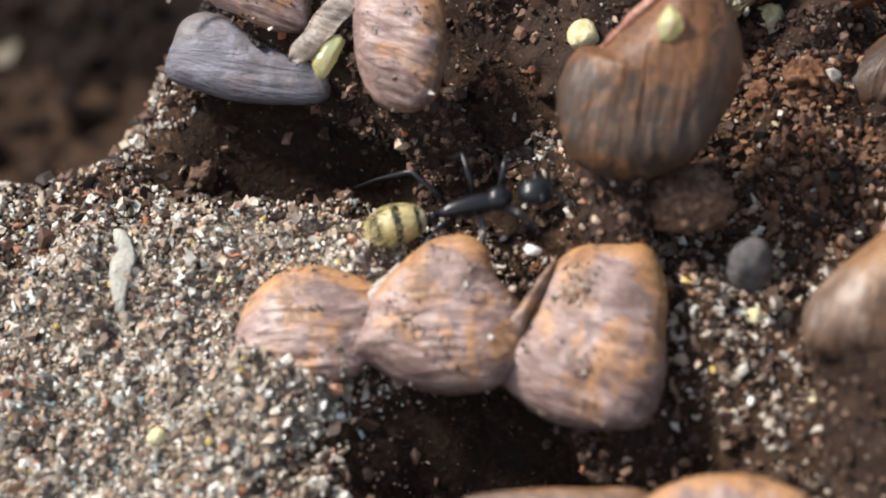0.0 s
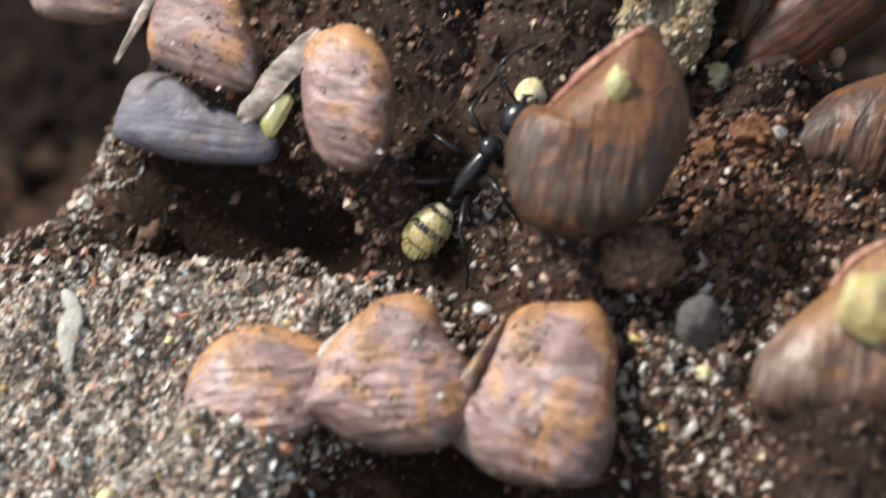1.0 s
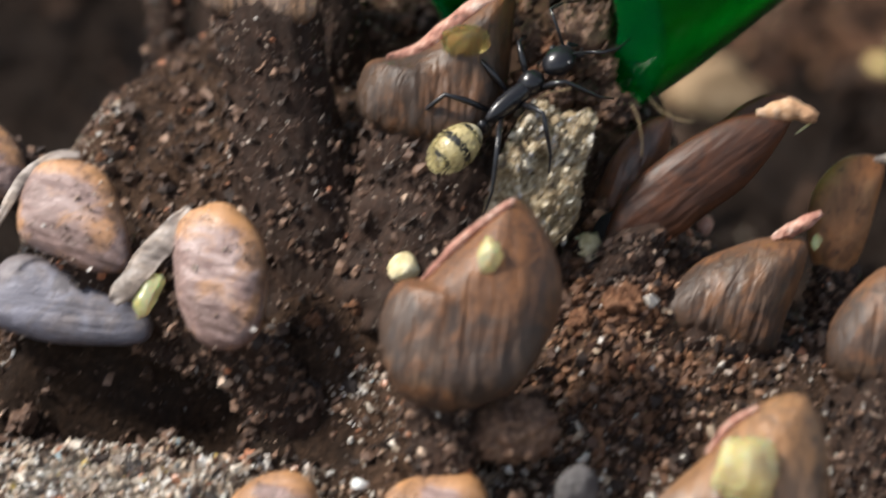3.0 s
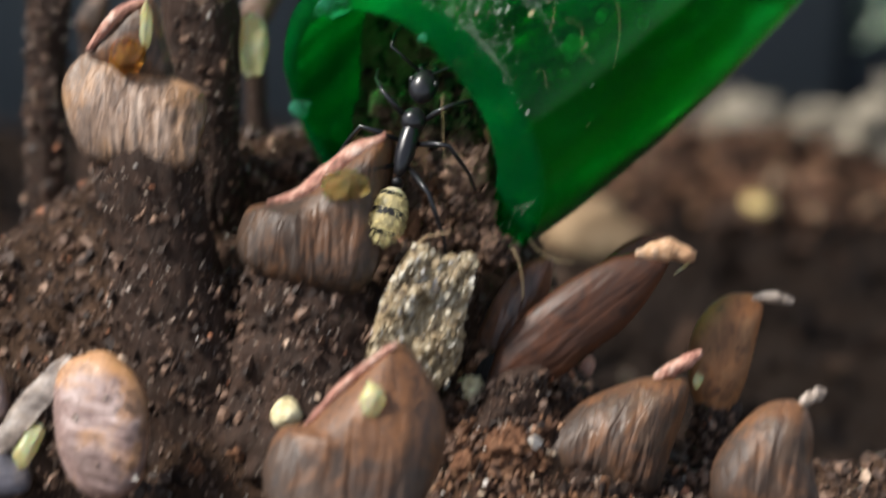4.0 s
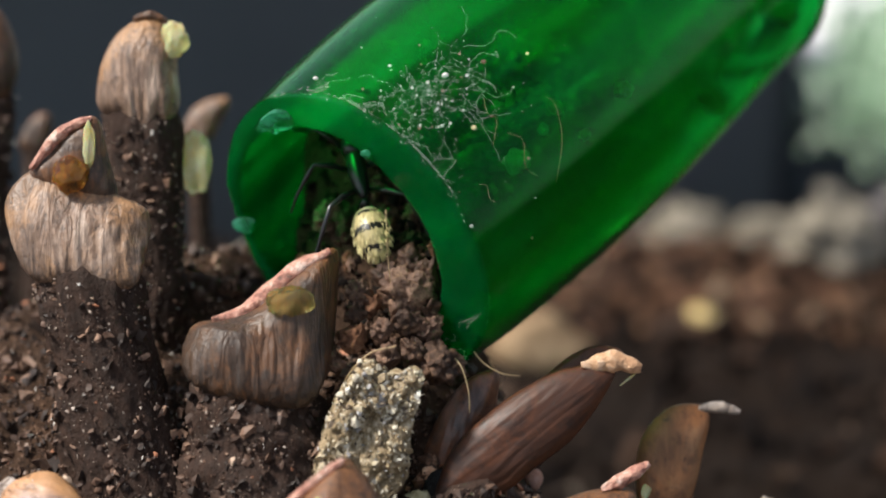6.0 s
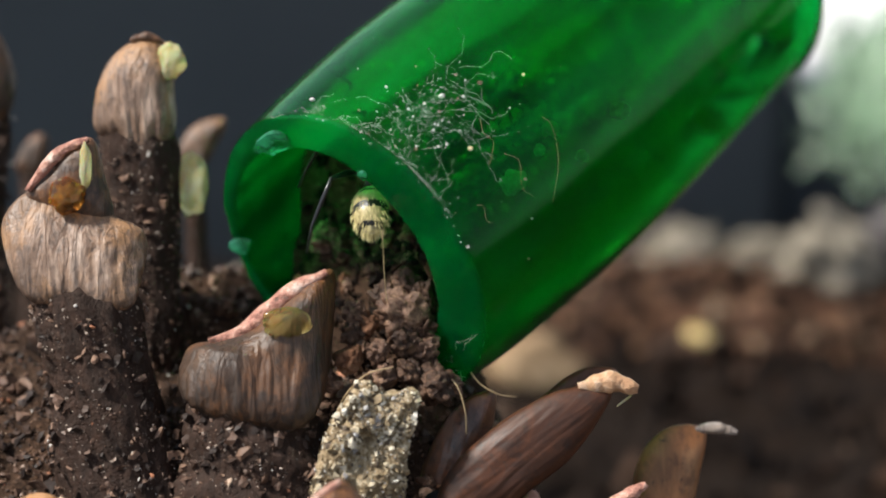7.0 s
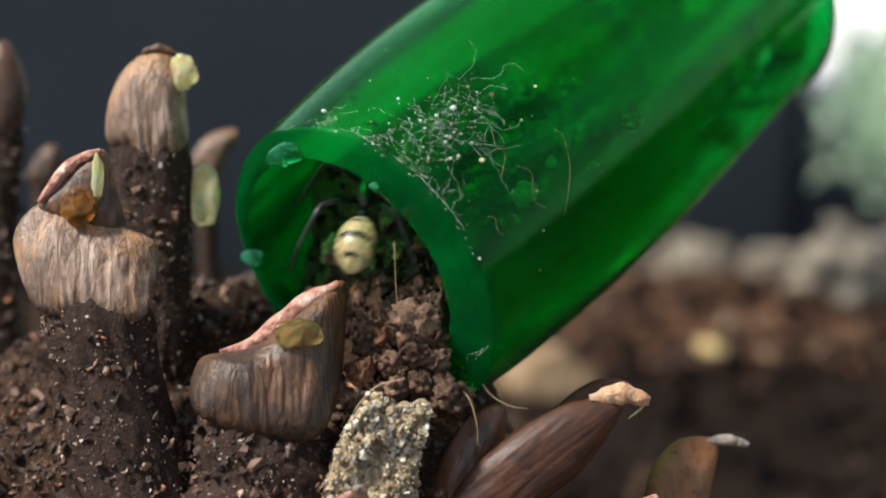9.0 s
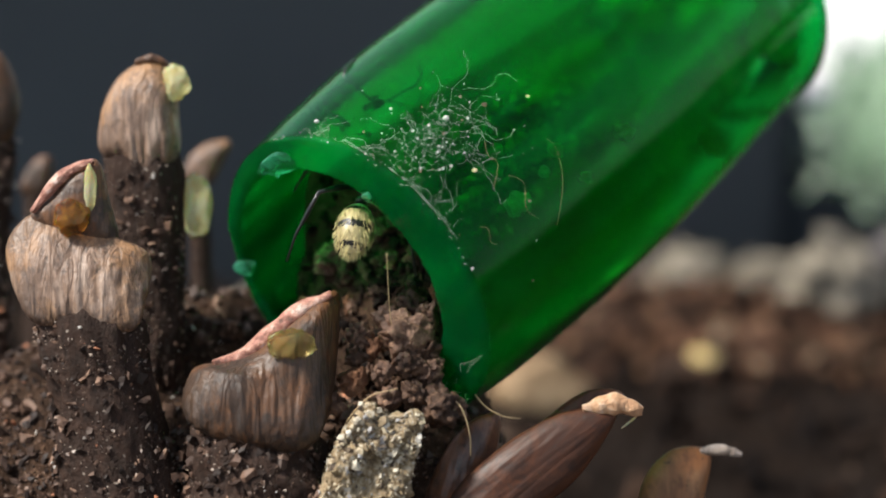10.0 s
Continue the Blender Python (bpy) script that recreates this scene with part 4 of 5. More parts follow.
s_s = scale((-1.8, 133, -25.5), 35, 0, ((-4.1, -10.6), (5.3, -9.7), (-5.9, -3.8), (6, -2.7)),
            ((-7.1, 0), (-4.2, 2.4), (-0.4, 3.3), (3.3, 3), (6.6, 1.2), (6.5, -3.5), (0.6, -4.5), (-5.9, -4.2)), WOOD_PALE, "orange brown woody scale low in the soil", seed=19, deep=0.4, lean_out=0.2)
s_t = scale((-14.0, 134, -27.0), 50, 82, ((2.3, -9.6), (-0.3, -10.2), (2.1, -5.1), (-1.3, -5.9)),
            ((-1.5, 8.8), (0.5, 4.5), (1.8, -0.7), (2.4, -5.5), (-1.1, -6.8), (-3.1, -1.9), (-3.7, 4.3)), WOOD, "brown woody scale lying low in the sand", seed=20, deep=0.35, lean_out=0.3)
s_u = scale((2.9, 183, 0.0), 20, -12, ((-2.5, -12.9), (3.5, -11.7), (-3.4, -6.9), (2, -5.7)),
            ((-3.3, -7.9), (-3.1, -2.7), (-1.5, 1.8), (0.7, 3.8), (1.8, 3.5), (2.2, -1), (1.9, -6.8)), WOOD_RED, "thin brown woody scale under the tube", seed=21, deep=0.25, lean_out=0.0)
s_w = scale((-23.5, 228, 10.5), 18, -10, ((-0.2, -15.5), (2.1, -15.1), (-3.2, -1.4), (-0.8, -1.3)),
            ((-3.4, -1.4), (-3.3, 1.1), (-1.8, 2.9), (0.6, 3.6), (0.3, 1.2), (-0.9, -1.7)), WOOD, "small brown woody scale far back on the mound", seed=22, deep=0.4, grit=20)
s_x = scale((-43.7, 232, 7.0), 18, 0, ((-1.4, -13.5), (1.4, -13.5), (-1.4, 0.5), (1.5, 0.5)),
            ((-1.7, -0), (-1.2, 2.1), (0.4, 3.8), (1.8, 3.4), (1.6, 0.2), (0, -0.6)), WOOD_DARK, "small dark woody scale far back on the mound", seed=23, deep=0.4, grit=20)


# ---- green tube ----
AXIS = Vector((0.595, 0.765, 0.248)).normalized()
MOUTH = Vector((-7.7, 188.6, 14.1)) * MM
R_OUT, R_IN, TUBE_LEN = 14.8, 11.6, 58.0


def tube_frame():
    z = AXIS
    x = Vector((0, 0, 1)).cross(z).normalized()
    y = z.cross(x)
    m = Matrix((x, y, z)).transposed().to_4x4()
    m.translation = MOUTH
    return m


TUBE = tube_frame()


def cyl_ring(r, z, k, wob=0.0, seed=0):
    out = []
    for j in range(k):
        a = 2 * math.pi * j / k
        rr = r * (1 + wob * noise.noise(Vector((math.cos(a) * 2, math.sin(a) * 2, seed))))
        out.append(Vector((rr * math.cos(a), rr * math.sin(a), z)) * MM)
    return out


def swell(z):
    """The tube is widest half way along."""
    return 1 + 0.10 * math.sin(math.pi * min(max(z / TUBE_LEN, 0.0), 1.0) ** 0.8)


HOLE = Vector((2.0, -0.5, 0)) * MM


def shard(w, h, thick, seed):
    """A thin ragged chip of plastic with a torn edge, in millimetres."""
    rng = random.Random(seed)
    k = 22
    ring = []
    for j in range(k):
        q = 2 * math.pi * j / k
        torn = rng.uniform(0.45, 1.05) if math.sin(q) > 0.1 else rng.uniform(0.9, 1.0)
        ring.append(Vector((w / 2 * math.cos(q) * rng.uniform(0.92, 1.05), h / 2 * math.sin(q) * torn * (1 + 0.5 * math.cos(q)), 0)) * MM)
    rings = [[p * r + Vector((0, 0, (z + 0.25 * math.sin(p.x * 1300 + seed) + 0.3 * p.y / (h * MM)) * MM)) for p in ring] for r, z in ((0.9, -thick / 2), (1.0, 0.0), (0.9, thick / 2))]
    return mesh_of("splinter", *loft(rings), GREEN_PALE, False)


def build_tube():
    tube = new("green_tube")
    tube.matrix_basis = TUBE
    k = 96
    outer = [cyl_ring(R_OUT * swell(0.25 + (TUBE_LEN - 0.25) * i / 24), 0.25 + (TUBE_LEN - 0.25) * i / 24, k, 0.006, i * 0.2) for i in range(25)]
    v, f = loft(outer, False)
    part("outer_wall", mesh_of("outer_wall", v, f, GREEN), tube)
    inner = [[p + HOLE for p in cyl_ring(R_IN * swell(0.2 + (TUBE_LEN - 0.4) * i / 24), 0.2 + (TUBE_LEN - 0.4) * i / 24, k, 0.006, i * 0.2)] for i in range(25)]
    v, f = loft(inner, False)
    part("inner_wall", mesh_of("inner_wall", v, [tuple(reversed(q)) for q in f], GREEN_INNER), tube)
    rings = []
    for r, s, z in ((R_OUT, 0, 0.25), (R_OUT - 0.1, 0.02, 0.08), (R_OUT - 0.3, 0.08, 0.0), (R_IN + 0.3, 0.9, 0.0), (R_IN + 0.1, 0.97, 0.06), (R_IN, 1, 0.22)):
        ring = [p + HOLE * s for p in cyl_ring(r, z, k, 0.006)]
        for j, p in enumerate(ring):
            a = 2 * math.pi * j / k
            p.z += (0.30 * noise.noise(Vector((math.cos(a) * 3, math.sin(a) * 3, 7))) + 0.22 * noise.noise(Vector((math.cos(a) * 14, math.sin(a) * 14, r)))) * MM
        rings.append(ring)
    v, f = loft(rings, False)
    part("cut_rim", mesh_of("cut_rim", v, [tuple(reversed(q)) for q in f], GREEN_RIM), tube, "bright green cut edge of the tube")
    rings = [cyl_ring(r, z, k) for r, z in ((R_OUT, TUBE_LEN), (R_OUT + 0.3, TUBE_LEN + 0.4), (R_OUT + 0.4, TUBE_LEN + 1.2), (R_OUT + 0.1, TUBE_LEN + 1.7), (R_IN, TUBE_LEN + 1.6), (R_IN, TUBE_LEN - 0.2))]
    v, f = loft(rings, False)
    part("end_bead", mesh_of("end_bead", v, [tuple(reversed(q)) for q in f], GREEN_RIM), tube)
    # splinters where the mouth is chipped: angle round the axis, radius, size
    for i, (a, r, w, h) in enumerate(((58, 12.6, 6.2, 2.4), (352, 13.3, 1.7, 2.4), (111, 11.0, 0.9, 1.5))):
        q = radians(a)
        ob = part("splinter", shard(w, h, 0.35, 400 + i), tube, "pale green splinter of the chipped edge")
        ob.matrix_basis = Matrix.Translation(Vector((r * math.cos(q), r * math.sin(q), -0.25)) * MM) @ pose(0, 0, 0, 9, 5, a + 90)
    tagged(tube, "translucent green plastic tube with a chipped cut mouth", "tube")


build_tube()

# ---- what fills the tube and lies about its mouth ----
def fill_height(x, z):
    """Height of the litter inside the tube, in millimetres of the tube's own frame."""
    n = noise.noise(Vector((x, z, 2)) * 0.33) * 1.5 + noise.noise(Vector((x, z, 5)) * 0.9) * 0.7
    near = min(1.0, max(0.0, z / 6.5))
    back = min(1.0, max(0.0, (z - 6) / 9))
    return -7.0 + 5.2 * near * near * (3 - 2 * near) + 12.5 * back * back * (3 - 2 * back) - (0.24 - 0.5 * back) * x + n + 1.9 * min(0.0, z) - 1.1 * max(0.0, z - 21)


def build_litter():
    verts, faces = [], []
    nx, nz = 44, 90
    for i in range(-1, nz + 1):
        z = -3.0 + 60.5 * max(i, 0) / nz
        for j in range(nx + 1):
            s = -1 + 2 * j / nx
            x = s * 10.5
            y = fill_height(x, z)
            for _ in range(3):
                lim = math.sqrt(max(1.0, (R_IN - 0.3) ** 2 - min(y * y, 120.0)))
                x = s * lim
                y = min(max(fill_height(x, z), -11.0), 10.6)
            if i < 0:
                y, z = -math.sqrt(max(0.0, (R_IN - 0.3) ** 2 - x * x)), 0.4
            verts.append(Vector((x, y, z)) * MM + HOLE)
    for i in range(nz + 1):
        for j in range(nx):
            a = i * (nx + 1) + j
            faces.append((a, a + 1, a + nx + 2, a + nx + 1))
    ob = new("tube_litter", mesh_of("tube_litter", verts, faces, SOIL))
    ob.matrix_basis = TUBE
    tagged(ob, "dark crumbly soil and litter filling the tube", "soil", kind="stuff")
    rng = np.random.default_rng(11)
    centres, sizes = [], []
    for _ in range(3600):
        x, z, d = rng.uniform(-10.5, 10.5), rng.uniform(-4.0, 30), 0.25 + 1.1 * rng.uniform() ** 4
        y = fill_height(x, z) + d * 0.2
        if x * x + y * y < 11.3 ** 2:
            centres.append(tuple(TUBE @ (Vector((x, y, z)) * MM + HOLE)))
            sizes.append(d * MM)
    tagged(new("litter_crumbs", grain_cloud("litter_crumbs", np.array(centres), np.array(sizes), DIMMED_CRUMB, rng)), "small dark crumbs of litter inside the tube", "soil", kind="stuff")


build_litter()


def litter_crust():
    """Dark soil stuck under the tube's roof, behind the mouth."""
    rng = np.random.default_rng(23)
    centres, sizes = [], []
    for a, z, d in zip(rng.uniform(0, 178, 8000), rng.uniform(2.5, 28, 8000), rng.uniform(0, 1, 8000)):
        edge = 5.5 - 2.6 * math.exp(-((a - 105) / 25) ** 2) + 2.5 * noise.noise(Vector((a * 0.05, z * 0.2, 1)))
        gap = -0.12 + 0.03 * max(0.0, z - 10) + 0.004 * abs(a - 130)
        if z < edge or noise.noise(Vector((a * 0.05, z * 0.30, 8))) + 0.5 * noise.noise(Vector((a * 0.16, z * 0.9, 3))) < gap:
            continue
        size = 0.4 + 1.3 * d ** 3
        q, r = radians(a), R_IN - 0.3 * size
        centres.append(tuple(TUBE @ (Vector((r * math.cos(q), r * math.sin(q), z)) * MM + HOLE)))
        sizes.append(size * MM)
    tagged(new("litter_crust", grain_cloud("litter_crust", np.array(centres), np.array(sizes), CRUMB, rng)), "dark soil crumbs stuck under the roof of the tube", "soil", kind="stuff")


litter_crust()


def stone(name, place, size, material, seed, label, category="stone", turn=(0, 0, 0), rough=0.3, detail=3, freq=1.3, group="", cuts=4):
    """One stone or clod; place is its middle, in millimetres."""
    ob = new(name, bm_mesh(name, lump(size, seed, rough, detail, freq, cuts), material))
    ob.matrix_basis = pose(place[0] * MM, place[1] * MM, place[2] * MM, *turn)
    return tagged(ob, label, category, group)


ROCK_EDGE = ((-5.9, -4.1), (-4.7, -0.2), (-2.8, 3.0), (-0.5, 5.4), (0.8, 5.8), (2.0, 4.6), (4.8, 4.2), (4.4, 1.9), (3.1, -1.1), (1.7, -5.4), (-2.9, -8.1))


def gritty_rock():
    """A slab of cemented grit: a rough hollowed face with a pale raised edge and its grains standing proud."""
    rock = new("gritty_rock")
    rock.matrix_basis = pose(-0.0056, 0.1760, 0.002, -16, 0, 0) @ pose(0, 0, 0, 0, -10, 0)
    me, front = pad("core", ROCK_EDGE, 2.6, 0.3, 3, PALE_ROCK, folds=0.0, cup=0.6)
    for v in me.vertices:
        p = v.co / MM
        n = noise.noise(p * 0.55) + 0.6 * noise.noise(p * 1.3) + 0.35 * noise.noise(p * 3.1)
        v.co += Vector((0.25 * noise.noise(p * 1.7), -0.85 * n, 0.25 * noise.noise(p * 1.7 + Vector((5, 5, 5))))) * MM
    part("core", me, rock)
    skin = [me.vertices[i].co for i in range(144 * 30)]
    rng = np.random.default_rng(17)
    pick = rng.integers(144 * 4, len(skin), 1500)
    part("grit", grain_cloud("grit", np.array([tuple(skin[i]) for i in pick]) + rng.normal(size=(1500, 3)) * 0.00012, 0.00016 + 0.0006 * rng.uniform(size=1500) ** 4, ROCK_GRIT, rng), rock, "pale yellowish grains cemented together")
    tagged(rock, "pale yellowish gritty rock wedged upright before the tube", "rock")


gritty_rock()
stone("soil_clod", (-7.2, 157.0, -12.6), (7.0, 6.0, 5.6), CLOD, 5, "round brown clod of sandy soil", "clod", rough=0.24, detail=5, freq=3.6, cuts=1)
stone("grey_stone", (-1.8, 151.0, -14.6), (3.6, 3.0, 5.2), GREY_STONE, 6, "flat dark grey stone standing in the soil", rough=0.2)
stone("cream_pebble", (-17.5, 170.5, -5.4), (2.9, 2.6, 2.7), CREAM, 7, "cream yellow pebble with a dark pit", "pebble", rough=0.15)
stone("yellow_pebble", (41.8, 325.5, -55.2), (6.0, 3.8, 3.4), YELLOW, 8, "yellowish oblong pebble on the lower bed", "pebble", rough=0.15, turn=(0, 25, 0))
stone("pink_pebble", (8.6, 183.0, -7.0), (1.7, 1.6, 2.2), PINK, 9, "small pink pebble on the soil", "pebble", rough=0.2)
for i, (x, y, z, size, mat) in enumerate(((44, 376, -61, (14, 9, 9), KERB_STONE), (57, 375, -63, (13, 9, 11), KERB_STONE), (66, 350, -53, (17, 11, 17), KERB_STONE), (79, 354, -51, (18, 12, 20), GREY_STONE), (91, 356, -50, (22, 12, 23), KERB_STONE))):
    stone("edging_stone", (x, y, z), size, mat, 60 + i, "weathered pale stone edging the lower bed", "stone", (0, 17 * i % 30 - 12, 10 * i - 12), 0.6, 4, 2.0, "edging stones", 3)
stone("tan_rock", (14.5, 313.0, -55.0), (16, 9, 11), TAN_STONE, 80, "pale tan rock on the lower bed", rough=0.3, detail=4)
far = np.random.default_rng(41)
spots = [(x, y, ground_height(x, y) + 0.0008) for x, y in zip(far.triangular(-0.01, 0.015, 0.105, 4200), far.uniform(0.318, 0.395, 4200))]
tagged(new("rusty_crumbs", grain_cloud("rusty_crumbs", np.array(spots), 0.0007 + 0.0032 * far.uniform(size=4200) ** 4, FAR_CRUMB, far)), "reddish brown crumbs along the back of the lower bed", "soil", kind="stuff")
tuft = np.random.default_rng(52)
spots = tuft.normal(size=(3000, 3)) * (0.006, 0.006, 0.008) + (0.0865, 0.414, -0.043)
tagged(new("moss_tuft", grain_cloud("moss_tuft", spots, 0.0006 + 0.0014 * tuft.uniform(size=3000) ** 2, PALE_MOSS, tuft)), "pale green moss tuft hanging over the low wall", "moss", kind="stuff")
stone("tan_stone", (-20.5, 226.0, -6.0), (7.0, 6.0, 8.0), KERB_STONE, 93, "rounded tan stone on the far side of the mound", "stone", (0, 10, 0), 0.35, 4)
stone("charcoal", (0.4, 177.0, -4.4), (3.6, 3.0, 3.4), CHAR, 83, "black piece of charcoal on the soil", "charcoal", (10, 5, 20), 0.2, 3, 1.3, "", 7)
stone("rusty_clod", (2.0, 172.0, -9.2), (5.5, 5.0, 4.5), RUST, 85, "rusty orange crumbly clod beside a scale", "clod", (0, 20, 0), 0.6, 5, 2.4, "", 1)
stone("white_chip", (-19.6, 152.4, -15.6), (1.4, 1.0, 0.9), WHITE_SPECK, 87, "small white chip of stone", "stone")
stone("orange_grain", (-6.2, 153.0, -20.2), (1.1, 1.0, 0.9), RUST, 88, "bright orange grain on the soil", "grain")
stone("white_grain", (-1.2, 152.2, -20.4), (1.7, 1.5, 1.5), CREAM, 89, "creamy white grain on the soil", "grain")
stone("tan_clod", (-2.0, 176.0, -5.8), (2.6, 2.2, 2.6), CREAM, 90, "pale tan clod before the rock", "clod", rough=0.5)
stone("cream_grain", (4.0, 146.4, -24.0), (1.3, 1.2, 1.2), CREAM, 91, "cream grain beside a scale", "grain")
stone("yellow_grain", (-49.1, 139.4, -28.0), (1.7, 1.4, 1.5), CREAM, 92, "yellowish grain in the sand", "grain")


def leaf_strip():
    """A dry pale blade lying on the sand."""
    rings = []
    for i in range(13):
        u = i / 12
        x, y = -0.0560 + 0.0022 * u + 0.0004 * math.sin(u * 5), 0.1556 - 0.0072 * u
        z = ground_height(x, y) + 0.0006
        w = 0.0010 * math.sin(math.pi * (0.12 + 0.8 * u)) + 0.0001
        rings.append([Vector((x + w * math.cos(q), y, z + 0.0002 * math.sin(q))) for q in [2 * math.pi * j / 8 for j in range(8)]])
    tagged(new("dry_leaf", mesh_of("dry_leaf", *loft(rings), LEAF)), "narrow dry pale grey leaf lying on sand", "leaf")


leaf_strip()


def litter_lumps():
    rng = random.Random(21)
    for i in range(110):
        x, z = rng.uniform(-8.8, 8.0), rng.uniform(-4.5, 12.0)
        d = rng.uniform(0.8, 1.9) if i % 5 else rng.uniform(1.8, 3.0)
        p = TUBE @ (Vector((x, fill_height(x, z) + d * 0.15, z)) * MM + HOLE)
        mat = rng.choice([DARK_CLOD, DARK_CLOD, DARK_CLOD, CLOD, RUST])
        stone("litter_lump", tuple(q / MM for q in p), (d, d * rng.uniform(0.6, 1), d * rng.uniform(0.5, 0.9)), mat, 100 + i,
              "rusty brown lump of litter" if mat is RUST else "dark brown lump of soil litter", "clod", (rng.uniform(0, 90), rng.uniform(0, 90), rng.uniform(0, 90)), 0.6, 4, 2.2, "litter lumps at the mouth", 3)


litter_lumps()


def spilled_lumps():
    """Larger crumbs that spill over the lower edge of the mouth."""
    for i, (x, y, z, d, mat) in enumerate(((-2.8, 184.5, 10.8, 4.8, CLOD),
            (-1.1, 186.0, 11.8, 3.0, DARK_CLOD),
            (-4.6, 186.0, 11.8, 2.8, DARK_CLOD),
            (-2.5, 187.5, 12.3, 3.5, DARK_CLOD),
            (-7.1, 184.5, 10.8, 2.5, CLOD),
            (-7.3, 183.0, 9.5, 2.2, DARK_CLOD),
            (-7.5, 181.5, 7.8, 2.9, RUST),
            (-0.8, 183.0, 8.0, 2.5, CLOD),
            (-0.3, 181.0, 5.6, 4.2, DARK_CLOD),
            (-2.8, 183.0, 8.8, 3.0, DARK_CLOD),
            (-4.5, 181.0, 6.1, 2.8, CLOD),
            (-5.0, 182.0, 8.4, 2.2, CLOD),
            (-10.2, 181.0, 6.1, 3.5, CLOD),
            (-2.3, 181.0, 6.7, 2.5, DARK_CLOD),
            (-1.1, 184.5, 9.5, 3.0, DARK_CLOD),
            (1.2, 181.5, 5.4, 2.2, CLOD),
            (-6.0, 184.0, 9.7, 2.2, RUST))):
        stone("spilled_lump", (x, y, z), (d, d * 0.8, d * 0.85), mat, 150 + i, "rusty orange lump spilling from the tube" if mat is RUST else "crumbly brown lump spilling from the tube", "clod",
              (31 * i % 80, 47 * i % 70, 83 * i % 360), 0.55, 4, 2.3, "litter lumps at the mouth", 3)


spilled_lumps()


def soil_clods():
    rng = random.Random(33)
    for i in range(150):
        x, y = rng.uniform(-0.060, 0.030), rng.uniform(0.125, 0.205)
        if sand_share(x, y) > 0.3 or ground_plain(x, y) < -0.03:
            continue
        d = 1.2 + 2.2 * rng.random() ** 2.5
        mat = rng.choice([DARK_CLOD, DARK_CLOD, DARK_CLOD, CLOD, CLOD, RUST])
        stone("clod", (x / MM, y / MM, ground_height(x, y) / MM + d * 0.2), (d, d * rng.uniform(0.7, 1), d * rng.uniform(0.6, 0.9)), mat, 200 + i,
              "small clod of crumbly soil", "clod", (rng.uniform(0, 60), rng.uniform(0, 60), rng.uniform(0, 360)), 0.6, 4, 2.2, "soil clods", 3)


soil_clods()


def cotton():
    thing = new("cotton_plug")
    thing.matrix_basis = Matrix.Translation(TUBE @ (Vector((0, 0, TUBE_LEN)) * MM))
    ob = part("plug", bm_mesh("plug", lump((20, 20, 22), 4, 0.5, 5, 2.4, 0), COTTON), thing)
    ob.matrix_basis = Matrix.Translation(Vector((2, 3, 2)) * MM)
    tagged(thing, "white fluffy cotton plug closing the far end of the tube", "cotton")


cotton()


def surface_point(a, z, lift=0.05):
    """A place on the tube's skin: angle in degrees round the axis, distance from the mouth in millimetres."""
    q = radians(a)
    return TUBE @ (Vector(((R_OUT * swell(z) + lift) * math.cos(q), (R_OUT * swell(z) + lift) * math.sin(q), z)) * MM)


